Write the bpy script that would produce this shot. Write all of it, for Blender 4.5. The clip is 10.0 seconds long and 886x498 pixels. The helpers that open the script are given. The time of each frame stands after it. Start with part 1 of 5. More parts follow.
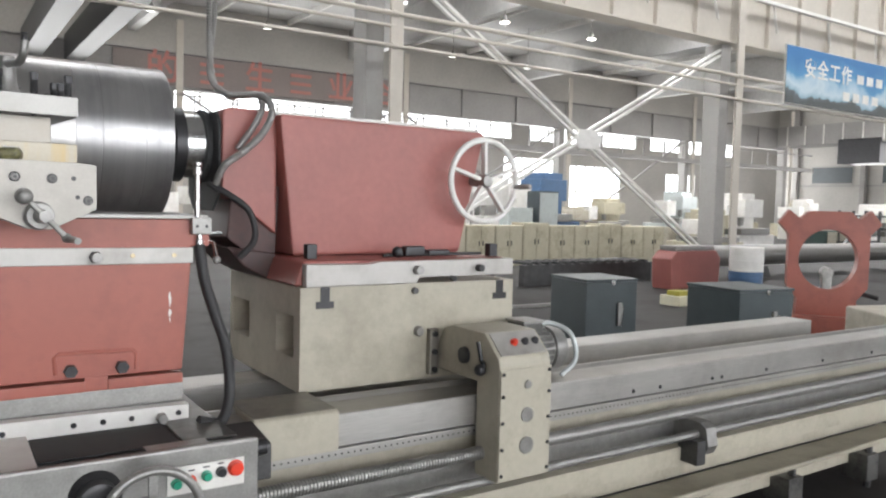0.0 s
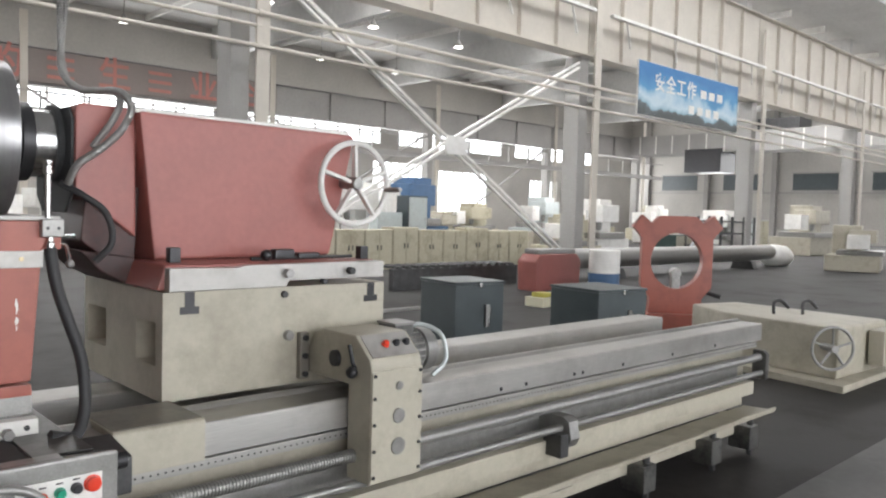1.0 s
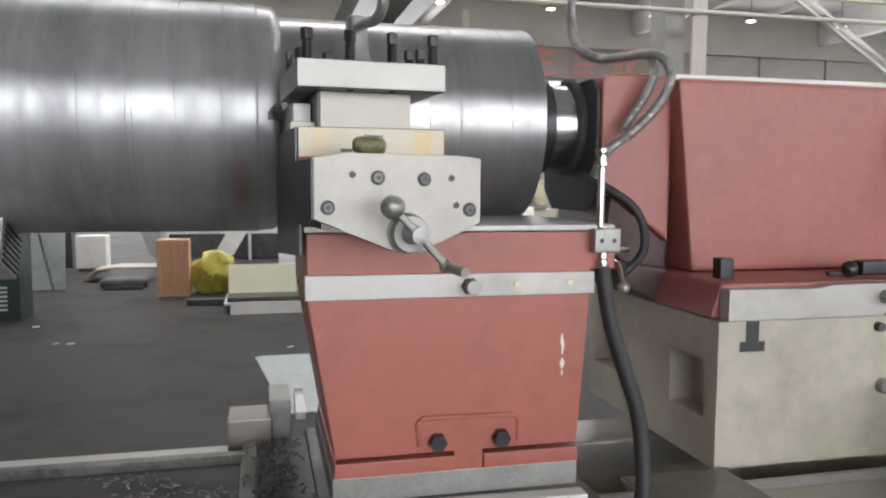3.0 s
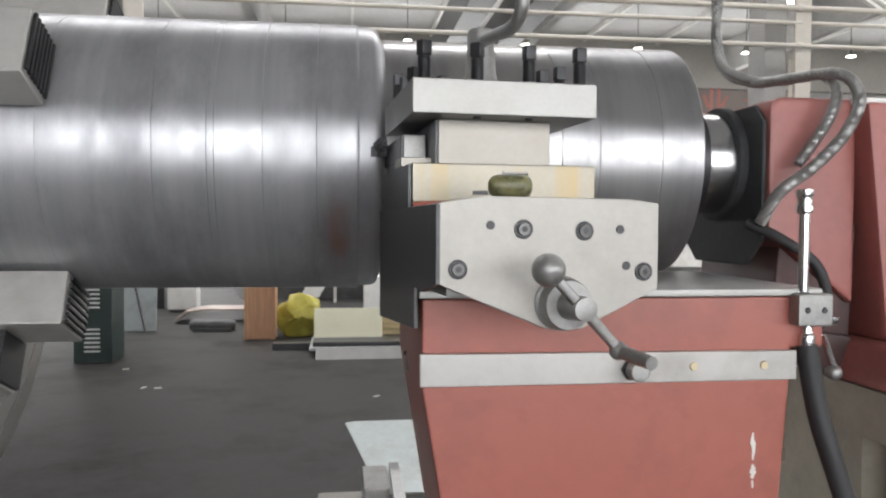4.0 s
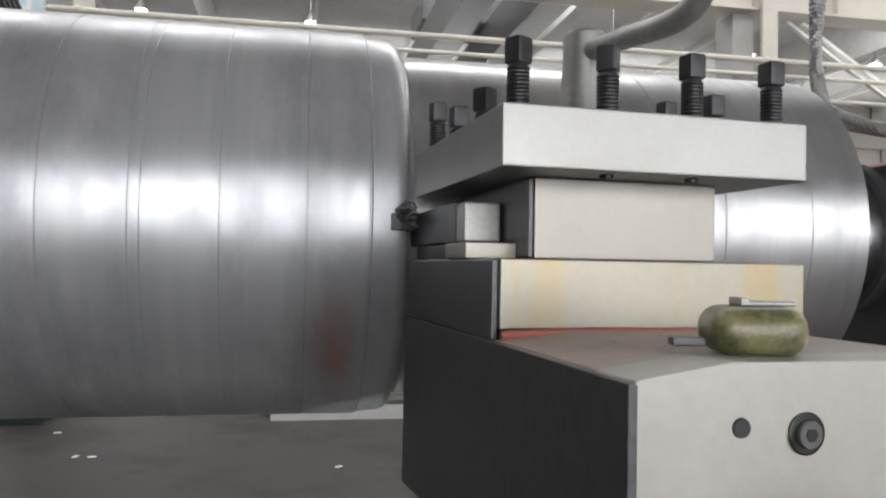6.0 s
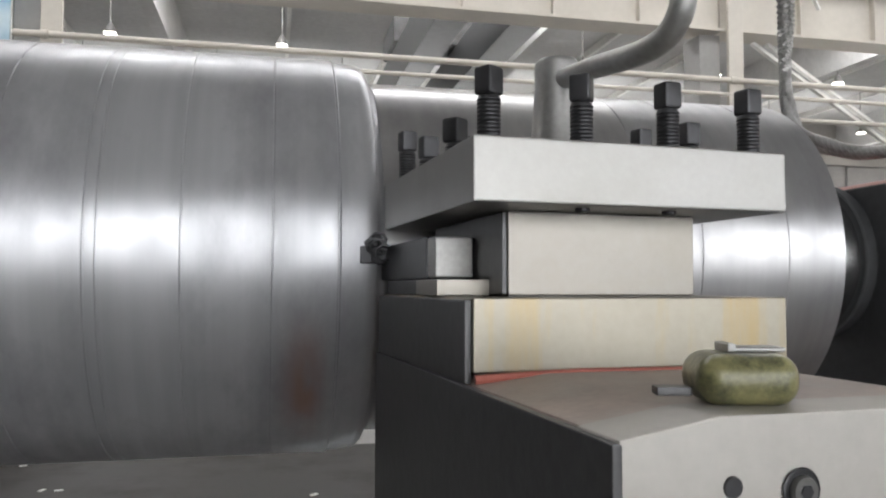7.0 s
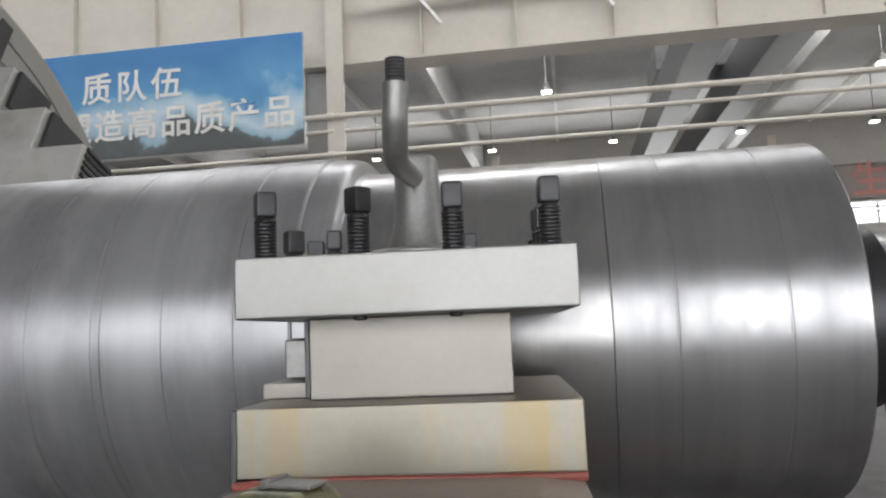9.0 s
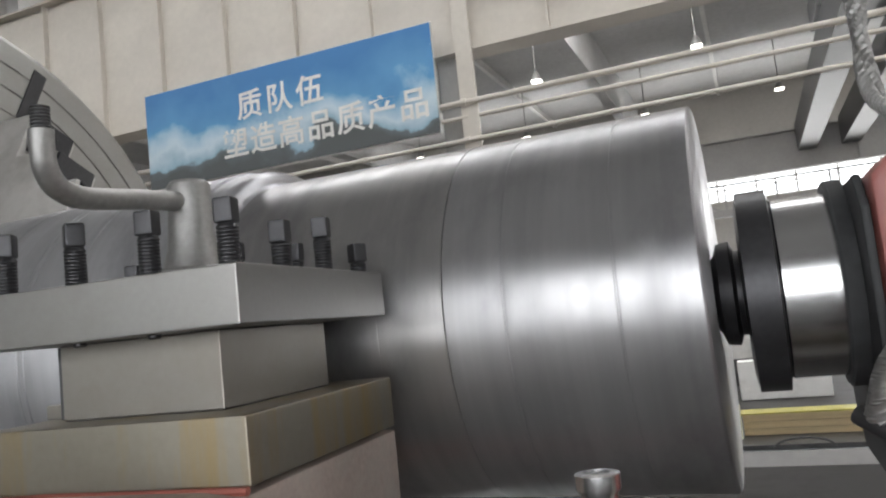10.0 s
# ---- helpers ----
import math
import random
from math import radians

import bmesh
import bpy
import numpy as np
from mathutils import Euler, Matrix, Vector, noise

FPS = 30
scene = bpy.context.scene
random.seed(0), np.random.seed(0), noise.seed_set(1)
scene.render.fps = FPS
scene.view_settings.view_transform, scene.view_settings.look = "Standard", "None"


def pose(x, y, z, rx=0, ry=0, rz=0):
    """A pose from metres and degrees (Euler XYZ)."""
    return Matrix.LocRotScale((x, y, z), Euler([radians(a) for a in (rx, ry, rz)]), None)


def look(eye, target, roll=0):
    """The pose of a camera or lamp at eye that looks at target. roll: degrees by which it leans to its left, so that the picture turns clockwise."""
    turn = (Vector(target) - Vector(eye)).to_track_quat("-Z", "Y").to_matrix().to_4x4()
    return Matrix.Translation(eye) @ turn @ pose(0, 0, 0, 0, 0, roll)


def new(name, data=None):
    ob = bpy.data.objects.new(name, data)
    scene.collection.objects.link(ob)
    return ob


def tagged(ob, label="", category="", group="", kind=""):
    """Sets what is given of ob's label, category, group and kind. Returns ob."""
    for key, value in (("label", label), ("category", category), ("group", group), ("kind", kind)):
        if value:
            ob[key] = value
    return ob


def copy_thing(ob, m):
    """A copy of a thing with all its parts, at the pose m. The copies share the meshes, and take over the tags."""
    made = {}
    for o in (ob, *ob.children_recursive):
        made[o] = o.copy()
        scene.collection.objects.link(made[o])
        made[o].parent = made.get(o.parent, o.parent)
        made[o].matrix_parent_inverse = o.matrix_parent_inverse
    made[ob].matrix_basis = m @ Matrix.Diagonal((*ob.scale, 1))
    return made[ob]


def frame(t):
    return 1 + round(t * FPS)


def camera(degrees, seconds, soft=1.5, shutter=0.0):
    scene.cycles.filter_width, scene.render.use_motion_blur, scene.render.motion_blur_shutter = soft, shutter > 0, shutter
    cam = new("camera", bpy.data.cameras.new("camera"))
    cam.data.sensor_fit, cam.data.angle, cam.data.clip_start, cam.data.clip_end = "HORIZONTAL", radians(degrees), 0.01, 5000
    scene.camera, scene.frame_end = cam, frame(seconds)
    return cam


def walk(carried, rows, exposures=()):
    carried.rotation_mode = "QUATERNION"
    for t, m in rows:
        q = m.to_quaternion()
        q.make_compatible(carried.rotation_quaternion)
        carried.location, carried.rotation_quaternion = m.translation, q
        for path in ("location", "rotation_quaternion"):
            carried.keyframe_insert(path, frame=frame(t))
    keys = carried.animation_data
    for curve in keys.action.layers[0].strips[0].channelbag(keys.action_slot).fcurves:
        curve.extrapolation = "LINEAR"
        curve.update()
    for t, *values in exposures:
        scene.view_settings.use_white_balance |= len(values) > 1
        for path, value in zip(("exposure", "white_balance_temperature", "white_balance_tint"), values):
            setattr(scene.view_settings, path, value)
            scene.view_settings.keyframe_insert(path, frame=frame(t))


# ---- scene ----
cam = camera(60.0, 10.0, soft=2.2)
PATH = [
    (0, (-0.043, -2.378, 1.543), (1.063, -0.715, 1.428), 1.4),
    (0.5, (-0.044, -2.403, 1.551), (1.284, -0.911, 1.441), 1.7),
    (1, (-0.055, -2.386, 1.535), (1.316, -0.933, 1.441), 1.6),
    (1.5, (-0.088, -2.256, 1.534), (1.086, -0.643, 1.399), 2.4),
    (2, (-0.028, -2.057, 1.539), (0.779, -0.233, 1.395), 1.2),
    (2.5, (-0.039, -1.803, 1.533), (0.51, 0.114, 1.371), 0.3),
    (2.7, (-0.074, -1.689, 1.561), (0.45, 0.233, 1.381), 0.4),
    (3.8, (-0.07, -1.241, 1.591), (0.191, 0.74, 1.506), 0.2),
    (4, (-0.104, -1.186, 1.593), (0.151, 0.797, 1.528), 0.3),
    (4.5, (-0.217, -1.028, 1.587), (0.097, 0.946, 1.517), 1.0),
    (5, (-0.232, -0.852, 1.581), (0.112, 1.117, 1.509), 1.5),
    (5.5, (-0.188, -0.701, 1.65), (0.174, 1.266, 1.614), 1.5),
    (6, (-0.165, -0.622, 1.679), (0.201, 1.343, 1.727), 1.0),
    (6.2, (-0.148, -0.625, 1.697), (0.229, 1.338, 1.75), 1.1),
    (7.3, (-0.157, -0.585, 1.693), (0.28, 1.363, 1.804), -0.1),
    (7.5, (-0.143, -0.595, 1.688), (0.288, 1.355, 1.795), -0.2),
    (8, (-0.056, -0.69, 1.701), (0.273, 1.279, 1.825), -0.8),
    (8.5, (0.04, -0.695, 1.73), (0.185, 1.29, 1.921), -2.2),
    (9, (0.291, -0.64, 1.748), (-0.022, 1.323, 1.962), -2.3),
    (9.5, (0.552, -0.626, 1.741), (0.025, 1.295, 1.922), -4.1),
    (10, (0.715, -0.525, 1.748), (-0.024, 1.323, 1.939), -6.0),
]
walk(cam, [(t, look(eye, target, roll)) for t, eye, target, roll in PATH],
     exposures=((0.0, 0.1), (2.5, 0.06), (4.0, 0.14), (6.0, 0.18), (7.5, 0.06), (8.5, 0.03), (9.0, -0.1), (10.0, -0.12)))

# ---- light ----
world = bpy.data.worlds.new("overcast")
scene.world = world
world.use_nodes = True
wn = world.node_tree
bg = wn.nodes["Background"]
sky = wn.nodes.new("ShaderNodeTexSky")
sky.sky_type = "NISHITA"
sky.sun_disc = False
sky.sun_elevation, sky.sun_rotation = radians(50), radians(200)
wn.links.new(sky.outputs[0], bg.inputs[0])
bg.inputs[1].default_value = 0.15
scene.view_settings.exposure = 0.0
DAY = (0.995, 0.99, 0.99)


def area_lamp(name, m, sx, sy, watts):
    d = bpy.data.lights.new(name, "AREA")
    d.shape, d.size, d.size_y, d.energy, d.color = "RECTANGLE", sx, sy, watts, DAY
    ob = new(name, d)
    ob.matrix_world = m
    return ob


sun = bpy.data.lights.new("sun", "SUN")
sun.energy, sun.angle, sun.color = 0.8, radians(15), (1.0, 0.97, 0.93)
new("sun", sun).matrix_world = look((0, 0, 30), (-8, 14, 0))
# daylight through the window band behind the operator, the roof strips and the far windows
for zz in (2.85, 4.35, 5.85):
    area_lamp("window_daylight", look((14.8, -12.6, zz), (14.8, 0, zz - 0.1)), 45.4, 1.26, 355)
area_lamp("door_daylight", look((3, -12.6, 1.0), (3, 0, 1.2)), 13, 1.8, 150)
# strips at 16.2 and 20.5 are added, out of view, to brighten the far bay
for yy, w in ((8.6, 2800), (16.2, 5000), (20.5, 5000)):
    area_lamp("roof_daylight_fill", look((16, yy, 11.1), (16, yy + 0.01, 0)), 80, 1.6, w)
area_lamp("far_window_daylight", look((22, 37.6, 4.4), (22, 20, 4.0)), 80, 4.0, 6000)
# added fill lamp before the closed end wall; no bright window stands there
area_lamp("end_wall_fill", look((61.5, 14, 5.0), (0, 14, 3.0)), 34, 5.0, 2400)

# ---- materials ----


def material(name, color, rough=0.5, metal=0.0, vary=0.12, scale=6.0, fine=60.0, bump=0.15, stretch=(1, 1, 1), dirt=None, dirt_amount=0.0, dirt_scale=2.0, spec=0.5, dirt_stretch=(1, 1, 1)):
    """Paint, metal or concrete with colour and gloss that vary at two scales, and fine relief."""
    m = bpy.data.materials.new(name)
    m.use_nodes = True
    n, l = m.node_tree.nodes, m.node_tree.links
    b = n["Principled BSDF"]
    b.inputs["Metallic"].default_value = metal
    b.inputs["Specular IOR Level"].default_value = spec
    geo = n.new("ShaderNodeNewGeometry")
    mp = n.new("ShaderNodeMapping")
    mp.inputs["Scale"].default_value = stretch
    l.new(geo.outputs["Position"], mp.inputs[0])
    big, small = n.new("ShaderNodeTexNoise"), n.new("ShaderNodeTexNoise")
    big.inputs["Scale"].default_value, small.inputs["Scale"].default_value = scale, fine
    big.inputs["Detail"].default_value, small.inputs["Detail"].default_value = 4, 3
    for t in (big, small):
        l.new(mp.outputs[0], t.inputs["Vector"])
    mix = n.new("ShaderNodeMath")
    mix.operation = "MULTIPLY_ADD"
    l.new(big.outputs[0], mix.inputs[0])
    mix.inputs[1].default_value = 0.65
    half = n.new("ShaderNodeMath")
    half.operation = "MULTIPLY"
    l.new(small.outputs[0], half.inputs[0])
    half.inputs[1].default_value = 0.35
    l.new(half.outputs[0], mix.inputs[2])
    ramp = n.new("ShaderNodeValToRGB")
    lo = [max(0, c * (1 - 2.2 * vary)) for c in color]
    hi = [min(1, c * (1 + 2.2 * vary)) for c in color]
    ramp.color_ramp.elements[0].position, ramp.color_ramp.elements[1].position = 0.25, 0.75
    ramp.color_ramp.elements[0].color, ramp.color_ramp.elements[1].color = (*lo, 1), (*hi, 1)
    l.new(mix.outputs[0], ramp.inputs[0])
    out = ramp.outputs[0]
    if dirt:
        d = n.new("ShaderNodeTexNoise")
        d.inputs["Scale"].default_value, d.inputs["Detail"].default_value = dirt_scale, 6
        d.inputs["Roughness"].default_value = 0.7
        dm = n.new("ShaderNodeMapping")
        dm.inputs["Scale"].default_value = dirt_stretch
        l.new(geo.outputs["Position"], dm.inputs[0])
        l.new(dm.outputs[0], d.inputs["Vector"])
        r = n.new("ShaderNodeValToRGB")
        r.color_ramp.elements[0].position, r.color_ramp.elements[1].position = 0.47, 0.66
        r.color_ramp.elements[0].color = (0, 0, 0, 1)
        r.color_ramp.elements[1].color = (dirt_amount,) * 3 + (1,)
        l.new(d.outputs[0], r.inputs[0])
        mx = n.new("ShaderNodeMix")
        mx.data_type = "RGBA"
        l.new(r.outputs[0], mx.inputs[0])
        l.new(out, mx.inputs[6])
        mx.inputs[7].default_value = (*dirt, 1)
        out = mx.outputs[2]
    l.new(out, b.inputs["Base Color"])
    rr = n.new("ShaderNodeMapRange")
    rr.inputs["To Min"].default_value, rr.inputs["To Max"].default_value = max(0.03, rough * 0.75), min(1, rough * 1.25)
    l.new(mix.outputs[0], rr.inputs["Value"])
    l.new(rr.outputs[0], b.inputs["Roughness"])
    if bump:
        bp = n.new("ShaderNodeBump")
        bp.inputs["Strength"].default_value, bp.inputs["Distance"].default_value = bump, 0.002
        l.new(small.outputs[0], bp.inputs["Height"])
        l.new(bp.outputs[0], b.inputs["Normal"])
    return m


def glow(name, color, strength):
    m = bpy.data.materials.new(name)
    m.use_nodes = True
    b = m.node_tree.nodes["Principled BSDF"]
    b.inputs["Base Color"].default_value = (*color, 1)
    b.inputs["Emission Color"].default_value = (*color, 1)
    b.inputs["Emission Strength"].default_value = strength
    return m


RED = material("red_machine_paint", (0.375, 0.115, 0.086), 0.40, vary=0.035, scale=3, fine=45, bump=0.12, dirt=(0.2, 0.07, 0.058), dirt_amount=0.5, dirt_scale=3.5)
RED_WORN = material("dirty_red_machine_paint", (0.35, 0.122, 0.105), 0.42, vary=0.08, scale=2, fine=45, bump=0.12, dirt=(0.17, 0.09, 0.08), dirt_amount=0.3, dirt_scale=1.1)
SHADED_RED = material("shaded_grimy_red_paint", (0.075, 0.034, 0.031), 0.5, vary=0.2, scale=4, fine=45, bump=0.12, dirt=(0.03, 0.026, 0.026), dirt_amount=0.8, dirt_scale=3)
BEIGE = material("beige_machine_paint", (0.455, 0.425, 0.345), 0.5, vary=0.06, scale=3, fine=40, bump=0.1, dirt=(0.2, 0.17, 0.13), dirt_amount=0.45, dirt_scale=3.0)
STEEL = material("ground_steel", (0.305, 0.299, 0.287), 0.41, metal=0.78, vary=0.05, scale=5, fine=150, bump=0.05, dirt=(0.24, 0.23, 0.21), dirt_amount=0.45, dirt_scale=5)
WORN = material("worn_white_strip", (0.46, 0.447, 0.425), 0.42, metal=0.3, vary=0.05, scale=4, fine=80, bump=0.08, dirt=(0.22, 0.2, 0.175), dirt_amount=0.55, dirt_scale=5)
# brighter, less metallic copy of PALE: light on the end plate put into colour
PALE_LIT = material("pale_ground_steel_lit", (0.43, 0.412, 0.38), 0.5, metal=0.45, vary=0.05, scale=5, fine=120, bump=0.05, dirt=(0.31, 0.29, 0.26), dirt_amount=0.5, dirt_scale=5)
PALE = material("pale_ground_steel", (0.275, 0.258, 0.232), 0.42, metal=0.78, vary=0.05, scale=5, fine=120, bump=0.04, dirt=(0.24, 0.215, 0.18), dirt_amount=0.45, dirt_scale=4.5)
GRIMY = material("grimy_slide_top", (0.40, 0.33, 0.288), 0.5, metal=0.1, vary=0.14, scale=12, fine=150, bump=0.1, dirt=(0.40, 0.37, 0.33), dirt_amount=0.7, dirt_scale=14)
RUSTY = material("rust_run_steel", (0.30, 0.277, 0.23), 0.42, metal=0.75, vary=0.06, scale=7, fine=120, bump=0.05, dirt=(0.36, 0.25, 0.085), dirt_amount=0.75, dirt_scale=1.0, dirt_stretch=(13, 13, 1.2))
OILY = material("oily_grey_iron", (0.14, 0.138, 0.132), 0.36, metal=0.5, vary=0.2, scale=8, fine=90, bump=0.12, dirt=(0.03, 0.03, 0.03), dirt_amount=0.8, dirt_scale=6)
WAY = material("worn_bedway_steel", (0.44, 0.43, 0.41), 0.38, metal=0.75, vary=0.12, scale=3, fine=90, bump=0.06, stretch=(0.15, 3, 3), dirt=(0.2, 0.18, 0.16), dirt_amount=0.35, dirt_scale=2)
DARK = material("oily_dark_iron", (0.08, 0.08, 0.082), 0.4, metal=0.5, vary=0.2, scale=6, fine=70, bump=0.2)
BLACK = material("black_oxide_steel", (0.05, 0.05, 0.053), 0.38, metal=0.6, vary=0.15, scale=12, fine=120, bump=0.1)
RUBBER = material("black_rubber", (0.03, 0.03, 0.032), 0.6, vary=0.15, scale=12, fine=100)
DULL = material("dull_oily_sheet", (0.05, 0.052, 0.054), 0.7, vary=0.2, scale=6, fine=60, bump=0.1, spec=0.3)
CHROME = material("bright_chrome", (0.60, 0.60, 0.60), 0.24, metal=1.0, vary=0.03, scale=6, fine=40, bump=0.0)
CAST = material("dull_cast_steel", (0.30, 0.295, 0.285), 0.42, metal=0.65, vary=0.12, scale=20, fine=160, bump=0.15)
WHITE = material("white_paint", (0.78, 0.77, 0.74), 0.5, vary=0.04, scale=4, fine=40, dirt=(0.45, 0.42, 0.38), dirt_amount=0.3, dirt_scale=3)
CONCRETE = material("grey_painted_concrete", (0.32, 0.312, 0.30), 0.8, vary=0.06, scale=1.2, fine=12, bump=0.2, dirt=(0.3, 0.29, 0.27), dirt_amount=0.4, dirt_scale=0.8)
CREAM = material("cream_girder_paint", (0.56, 0.52, 0.46), 0.6, vary=0.05, scale=1.0, fine=9, bump=0.05, dirt=(0.45, 0.42, 0.38), dirt_amount=0.35, dirt_scale=0.7)
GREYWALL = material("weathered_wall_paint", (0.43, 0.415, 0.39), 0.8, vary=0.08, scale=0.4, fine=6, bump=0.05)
# darker GREYWALL for the unseen south wall, so the steel mirrors less of it
DIMWALL = material("wall_paint_dimmed_for_reflections", (0.24, 0.23, 0.22), 0.8, vary=0.1, scale=0.4, fine=6, bump=0.05)
ROOF = material("pale_roof_slab", (0.60, 0.595, 0.585), 0.85, vary=0.1, scale=0.3, fine=5, bump=0.05)
GIRDER = material("dusty_grey_girder", (0.34, 0.33, 0.32), 0.7, vary=0.08, scale=0.6, fine=8, bump=0.05)
FLOOR = material("oil_stained_concrete_floor", (0.034, 0.0318, 0.031), 0.62, vary=0.3, scale=0.9, fine=14, bump=0.25, dirt=(0.015, 0.012, 0.011), dirt_amount=0.95, dirt_scale=0.9, spec=0.25)
CABINET = material("dark_slate_cabinet_paint", (0.05, 0.065, 0.072), 0.45, vary=0.1, scale=4, fine=50)
LOCKER = material("yellowed_locker_paint", (0.50, 0.465, 0.35), 0.6, vary=0.07, scale=2, fine=20, dirt=(0.2, 0.16, 0.1), dirt_amount=0.5, dirt_scale=2)
WOOD = material("plywood", (0.5, 0.28, 0.16), 0.65, vary=0.12, scale=5, fine=60, stretch=(4, 4, 0.6))
PINE = material("pale_pine", (0.66, 0.52, 0.3), 0.6, vary=0.1, scale=4, fine=50, stretch=(0.4, 6, 6))
YELLOW = material("yellow_tarpaulin", (0.44, 0.39, 0.07), 0.5, vary=0.12, scale=8, fine=40)
CARD = material("cream_board", (0.70, 0.68, 0.52), 0.7, vary=0.03, scale=3, fine=30)
BLUE = material("blue_drum_paint", (0.06, 0.13, 0.25), 0.45, vary=0.1, scale=5, fine=50)
GREEN_BODY = material("dark_green_machine_paint", (0.02, 0.04, 0.035), 0.45, vary=0.1, scale=5, fine=50)
SHEET = material("pale_sheet_metal", (0.55, 0.6, 0.6), 0.35, metal=0.4, vary=0.06, scale=4, fine=40, dirt=(0.25, 0.25, 0.24), dirt_amount=0.4, dirt_scale=4)
FADED_RED = material("faded_red_letter_paint", (0.46, 0.19, 0.165), 0.8, vary=0.08, scale=3, fine=30)
BTN_RED = material("red_button_plastic", (0.75, 0.05, 0.02), 0.3, vary=0.03, bump=0)
BTN_GREEN = material("green_button_plastic", (0.02, 0.33, 0.2), 0.3, vary=0.03, bump=0)
BTN_BLACK = material("black_button_plastic", (0.03, 0.03, 0.035), 0.3, vary=0.03, bump=0)
BRASS = material("brass", (0.5, 0.42, 0.28), 0.35, metal=0.9, vary=0.05, bump=0)
TAPE = material("worn_yellow_tape_case", (0.17, 0.16, 0.075), 0.3, vary=0.25, scale=60, fine=300, dirt=(0.035, 0.04, 0.022), dirt_amount=0.95, dirt_scale=45)
LAMP = glow("lit_lamp_glass", (1.0, 0.97, 0.9), 6.0)


def ring_material(name, color, low, high, stain=False, metal=0.70):
    """Turned steel: bands round the axis, each with its own tone and gloss, and grooves that draw the shine out along the axis."""
    m = material(name, color, 0.40, metal=metal, vary=0.10, scale=1.4, fine=6.0, bump=0.03, stretch=(9, 0.35, 0.35), dirt=(0.225, 0.215, 0.235), dirt_amount=0.5, dirt_scale=2.2, dirt_stretch=(2.2, 1.2, 1.2))
    n, l = m.node_tree.nodes, m.node_tree.links
    b = n["Principled BSDF"]
    geo, sep = n.new("ShaderNodeNewGeometry"), n.new("ShaderNodeSeparateXYZ")
    l.new(geo.outputs["Position"], sep.inputs[0])

    def texture(scale, detail, stretch=None):
        t = n.new("ShaderNodeTexNoise")
        t.inputs["Scale"].default_value, t.inputs["Detail"].default_value = scale, detail
        if stretch is None:
            t.noise_dimensions = "1D"
            l.new(sep.outputs["X"], t.inputs["W"])
        else:
            mp = n.new("ShaderNodeMapping")
            mp.inputs["Scale"].default_value = stretch
            l.new(geo.outputs["Position"], mp.inputs[0])
            l.new(mp.outputs[0], t.inputs["Vector"])
        return t.outputs[0]

    def math_node(kind, p, q):
        t = n.new("ShaderNodeMath")
        t.operation = kind
        for k, v in enumerate((p, q)):
            if isinstance(v, (int, float)):
                t.inputs[k].default_value = v
            else:
                l.new(v, t.inputs[k])
        return t.outputs[0]

    def span(value, f0, f1, t0, t1):
        t = n.new("ShaderNodeMapRange")
        t.interpolation_type = "SMOOTHSTEP"
        for k, v in (("From Min", f0), ("From Max", f1), ("To Min", t0), ("To Max", t1)):
            t.inputs[k].default_value = v
        l.new(value, t.inputs["Value"])
        return t.outputs[0]

    # uneven passes of the tool, hand-sized oily blotches and small smears in the gloss
    total = math_node("ADD", texture(16.0, 4), math_node("ADD", texture(9.0, 3, (1, 1, 1)), texture(22.0, 2, (1.6, 1, 0.5))))
    l.new(span(total, 1.1, 1.95, low, high), b.inputs["Roughness"])
    b.inputs["Anisotropic"].default_value = 0.72
    axis = n.new("ShaderNodeCombineXYZ")
    axis.inputs[0].default_value = 1.0
    l.new(axis.outputs[0], b.inputs["Tangent"])
    # shallow waves of the cut, so that the shine breaks up
    bp = n.new("ShaderNodeBump")
    bp.inputs["Strength"].default_value, bp.inputs["Distance"].default_value = 0.2, 0.0005
    l.new(texture(60.0, 2), bp.inputs["Height"])
    l.new(bp.outputs[0], b.inputs["Normal"])
    if stain:
        # a rust-brown smear left on one band
        inside = math_node("MULTIPLY", span(sep.outputs["X"], -0.155, -0.115, 0, 1), span(sep.outputs["X"], -0.115, -0.08, 1, 0))
        tall = math_node("MULTIPLY", span(sep.outputs["Z"], 1.47, 1.56, 0, 1), span(sep.outputs["Z"], 1.56, 1.68, 1, 0))
        front = span(sep.outputs["Y"], 0.5, 0.6, 1, 0)
        mask = math_node("MULTIPLY", math_node("MULTIPLY", inside, tall), math_node("MULTIPLY", front, span(texture(18.0, 4, (1.6, 1, 0.3)), 0.3, 0.62, 0.15, 0.62)))
        mx = n.new("ShaderNodeMix")
        mx.data_type = "RGBA"
        old = b.inputs["Base Color"].links[0].from_socket
        l.new(mask, mx.inputs[0])
        l.new(old, mx.inputs[6])
        mx.inputs[7].default_value = (0.36, 0.17, 0.10, 1)
        l.new(mx.outputs[2], b.inputs["Base Color"])
    return m


TURNED = ring_material("turned_steel", (0.45, 0.454, 0.466), 0.33, 0.54, stain=True)
FRESH = ring_material("freshly_cut_steel", (0.42, 0.414, 0.41), 0.29, 0.42, metal=0.88)
OLDER = ring_material("older_turned_steel", (0.41, 0.408, 0.412), 0.32, 0.51, metal=0.84)


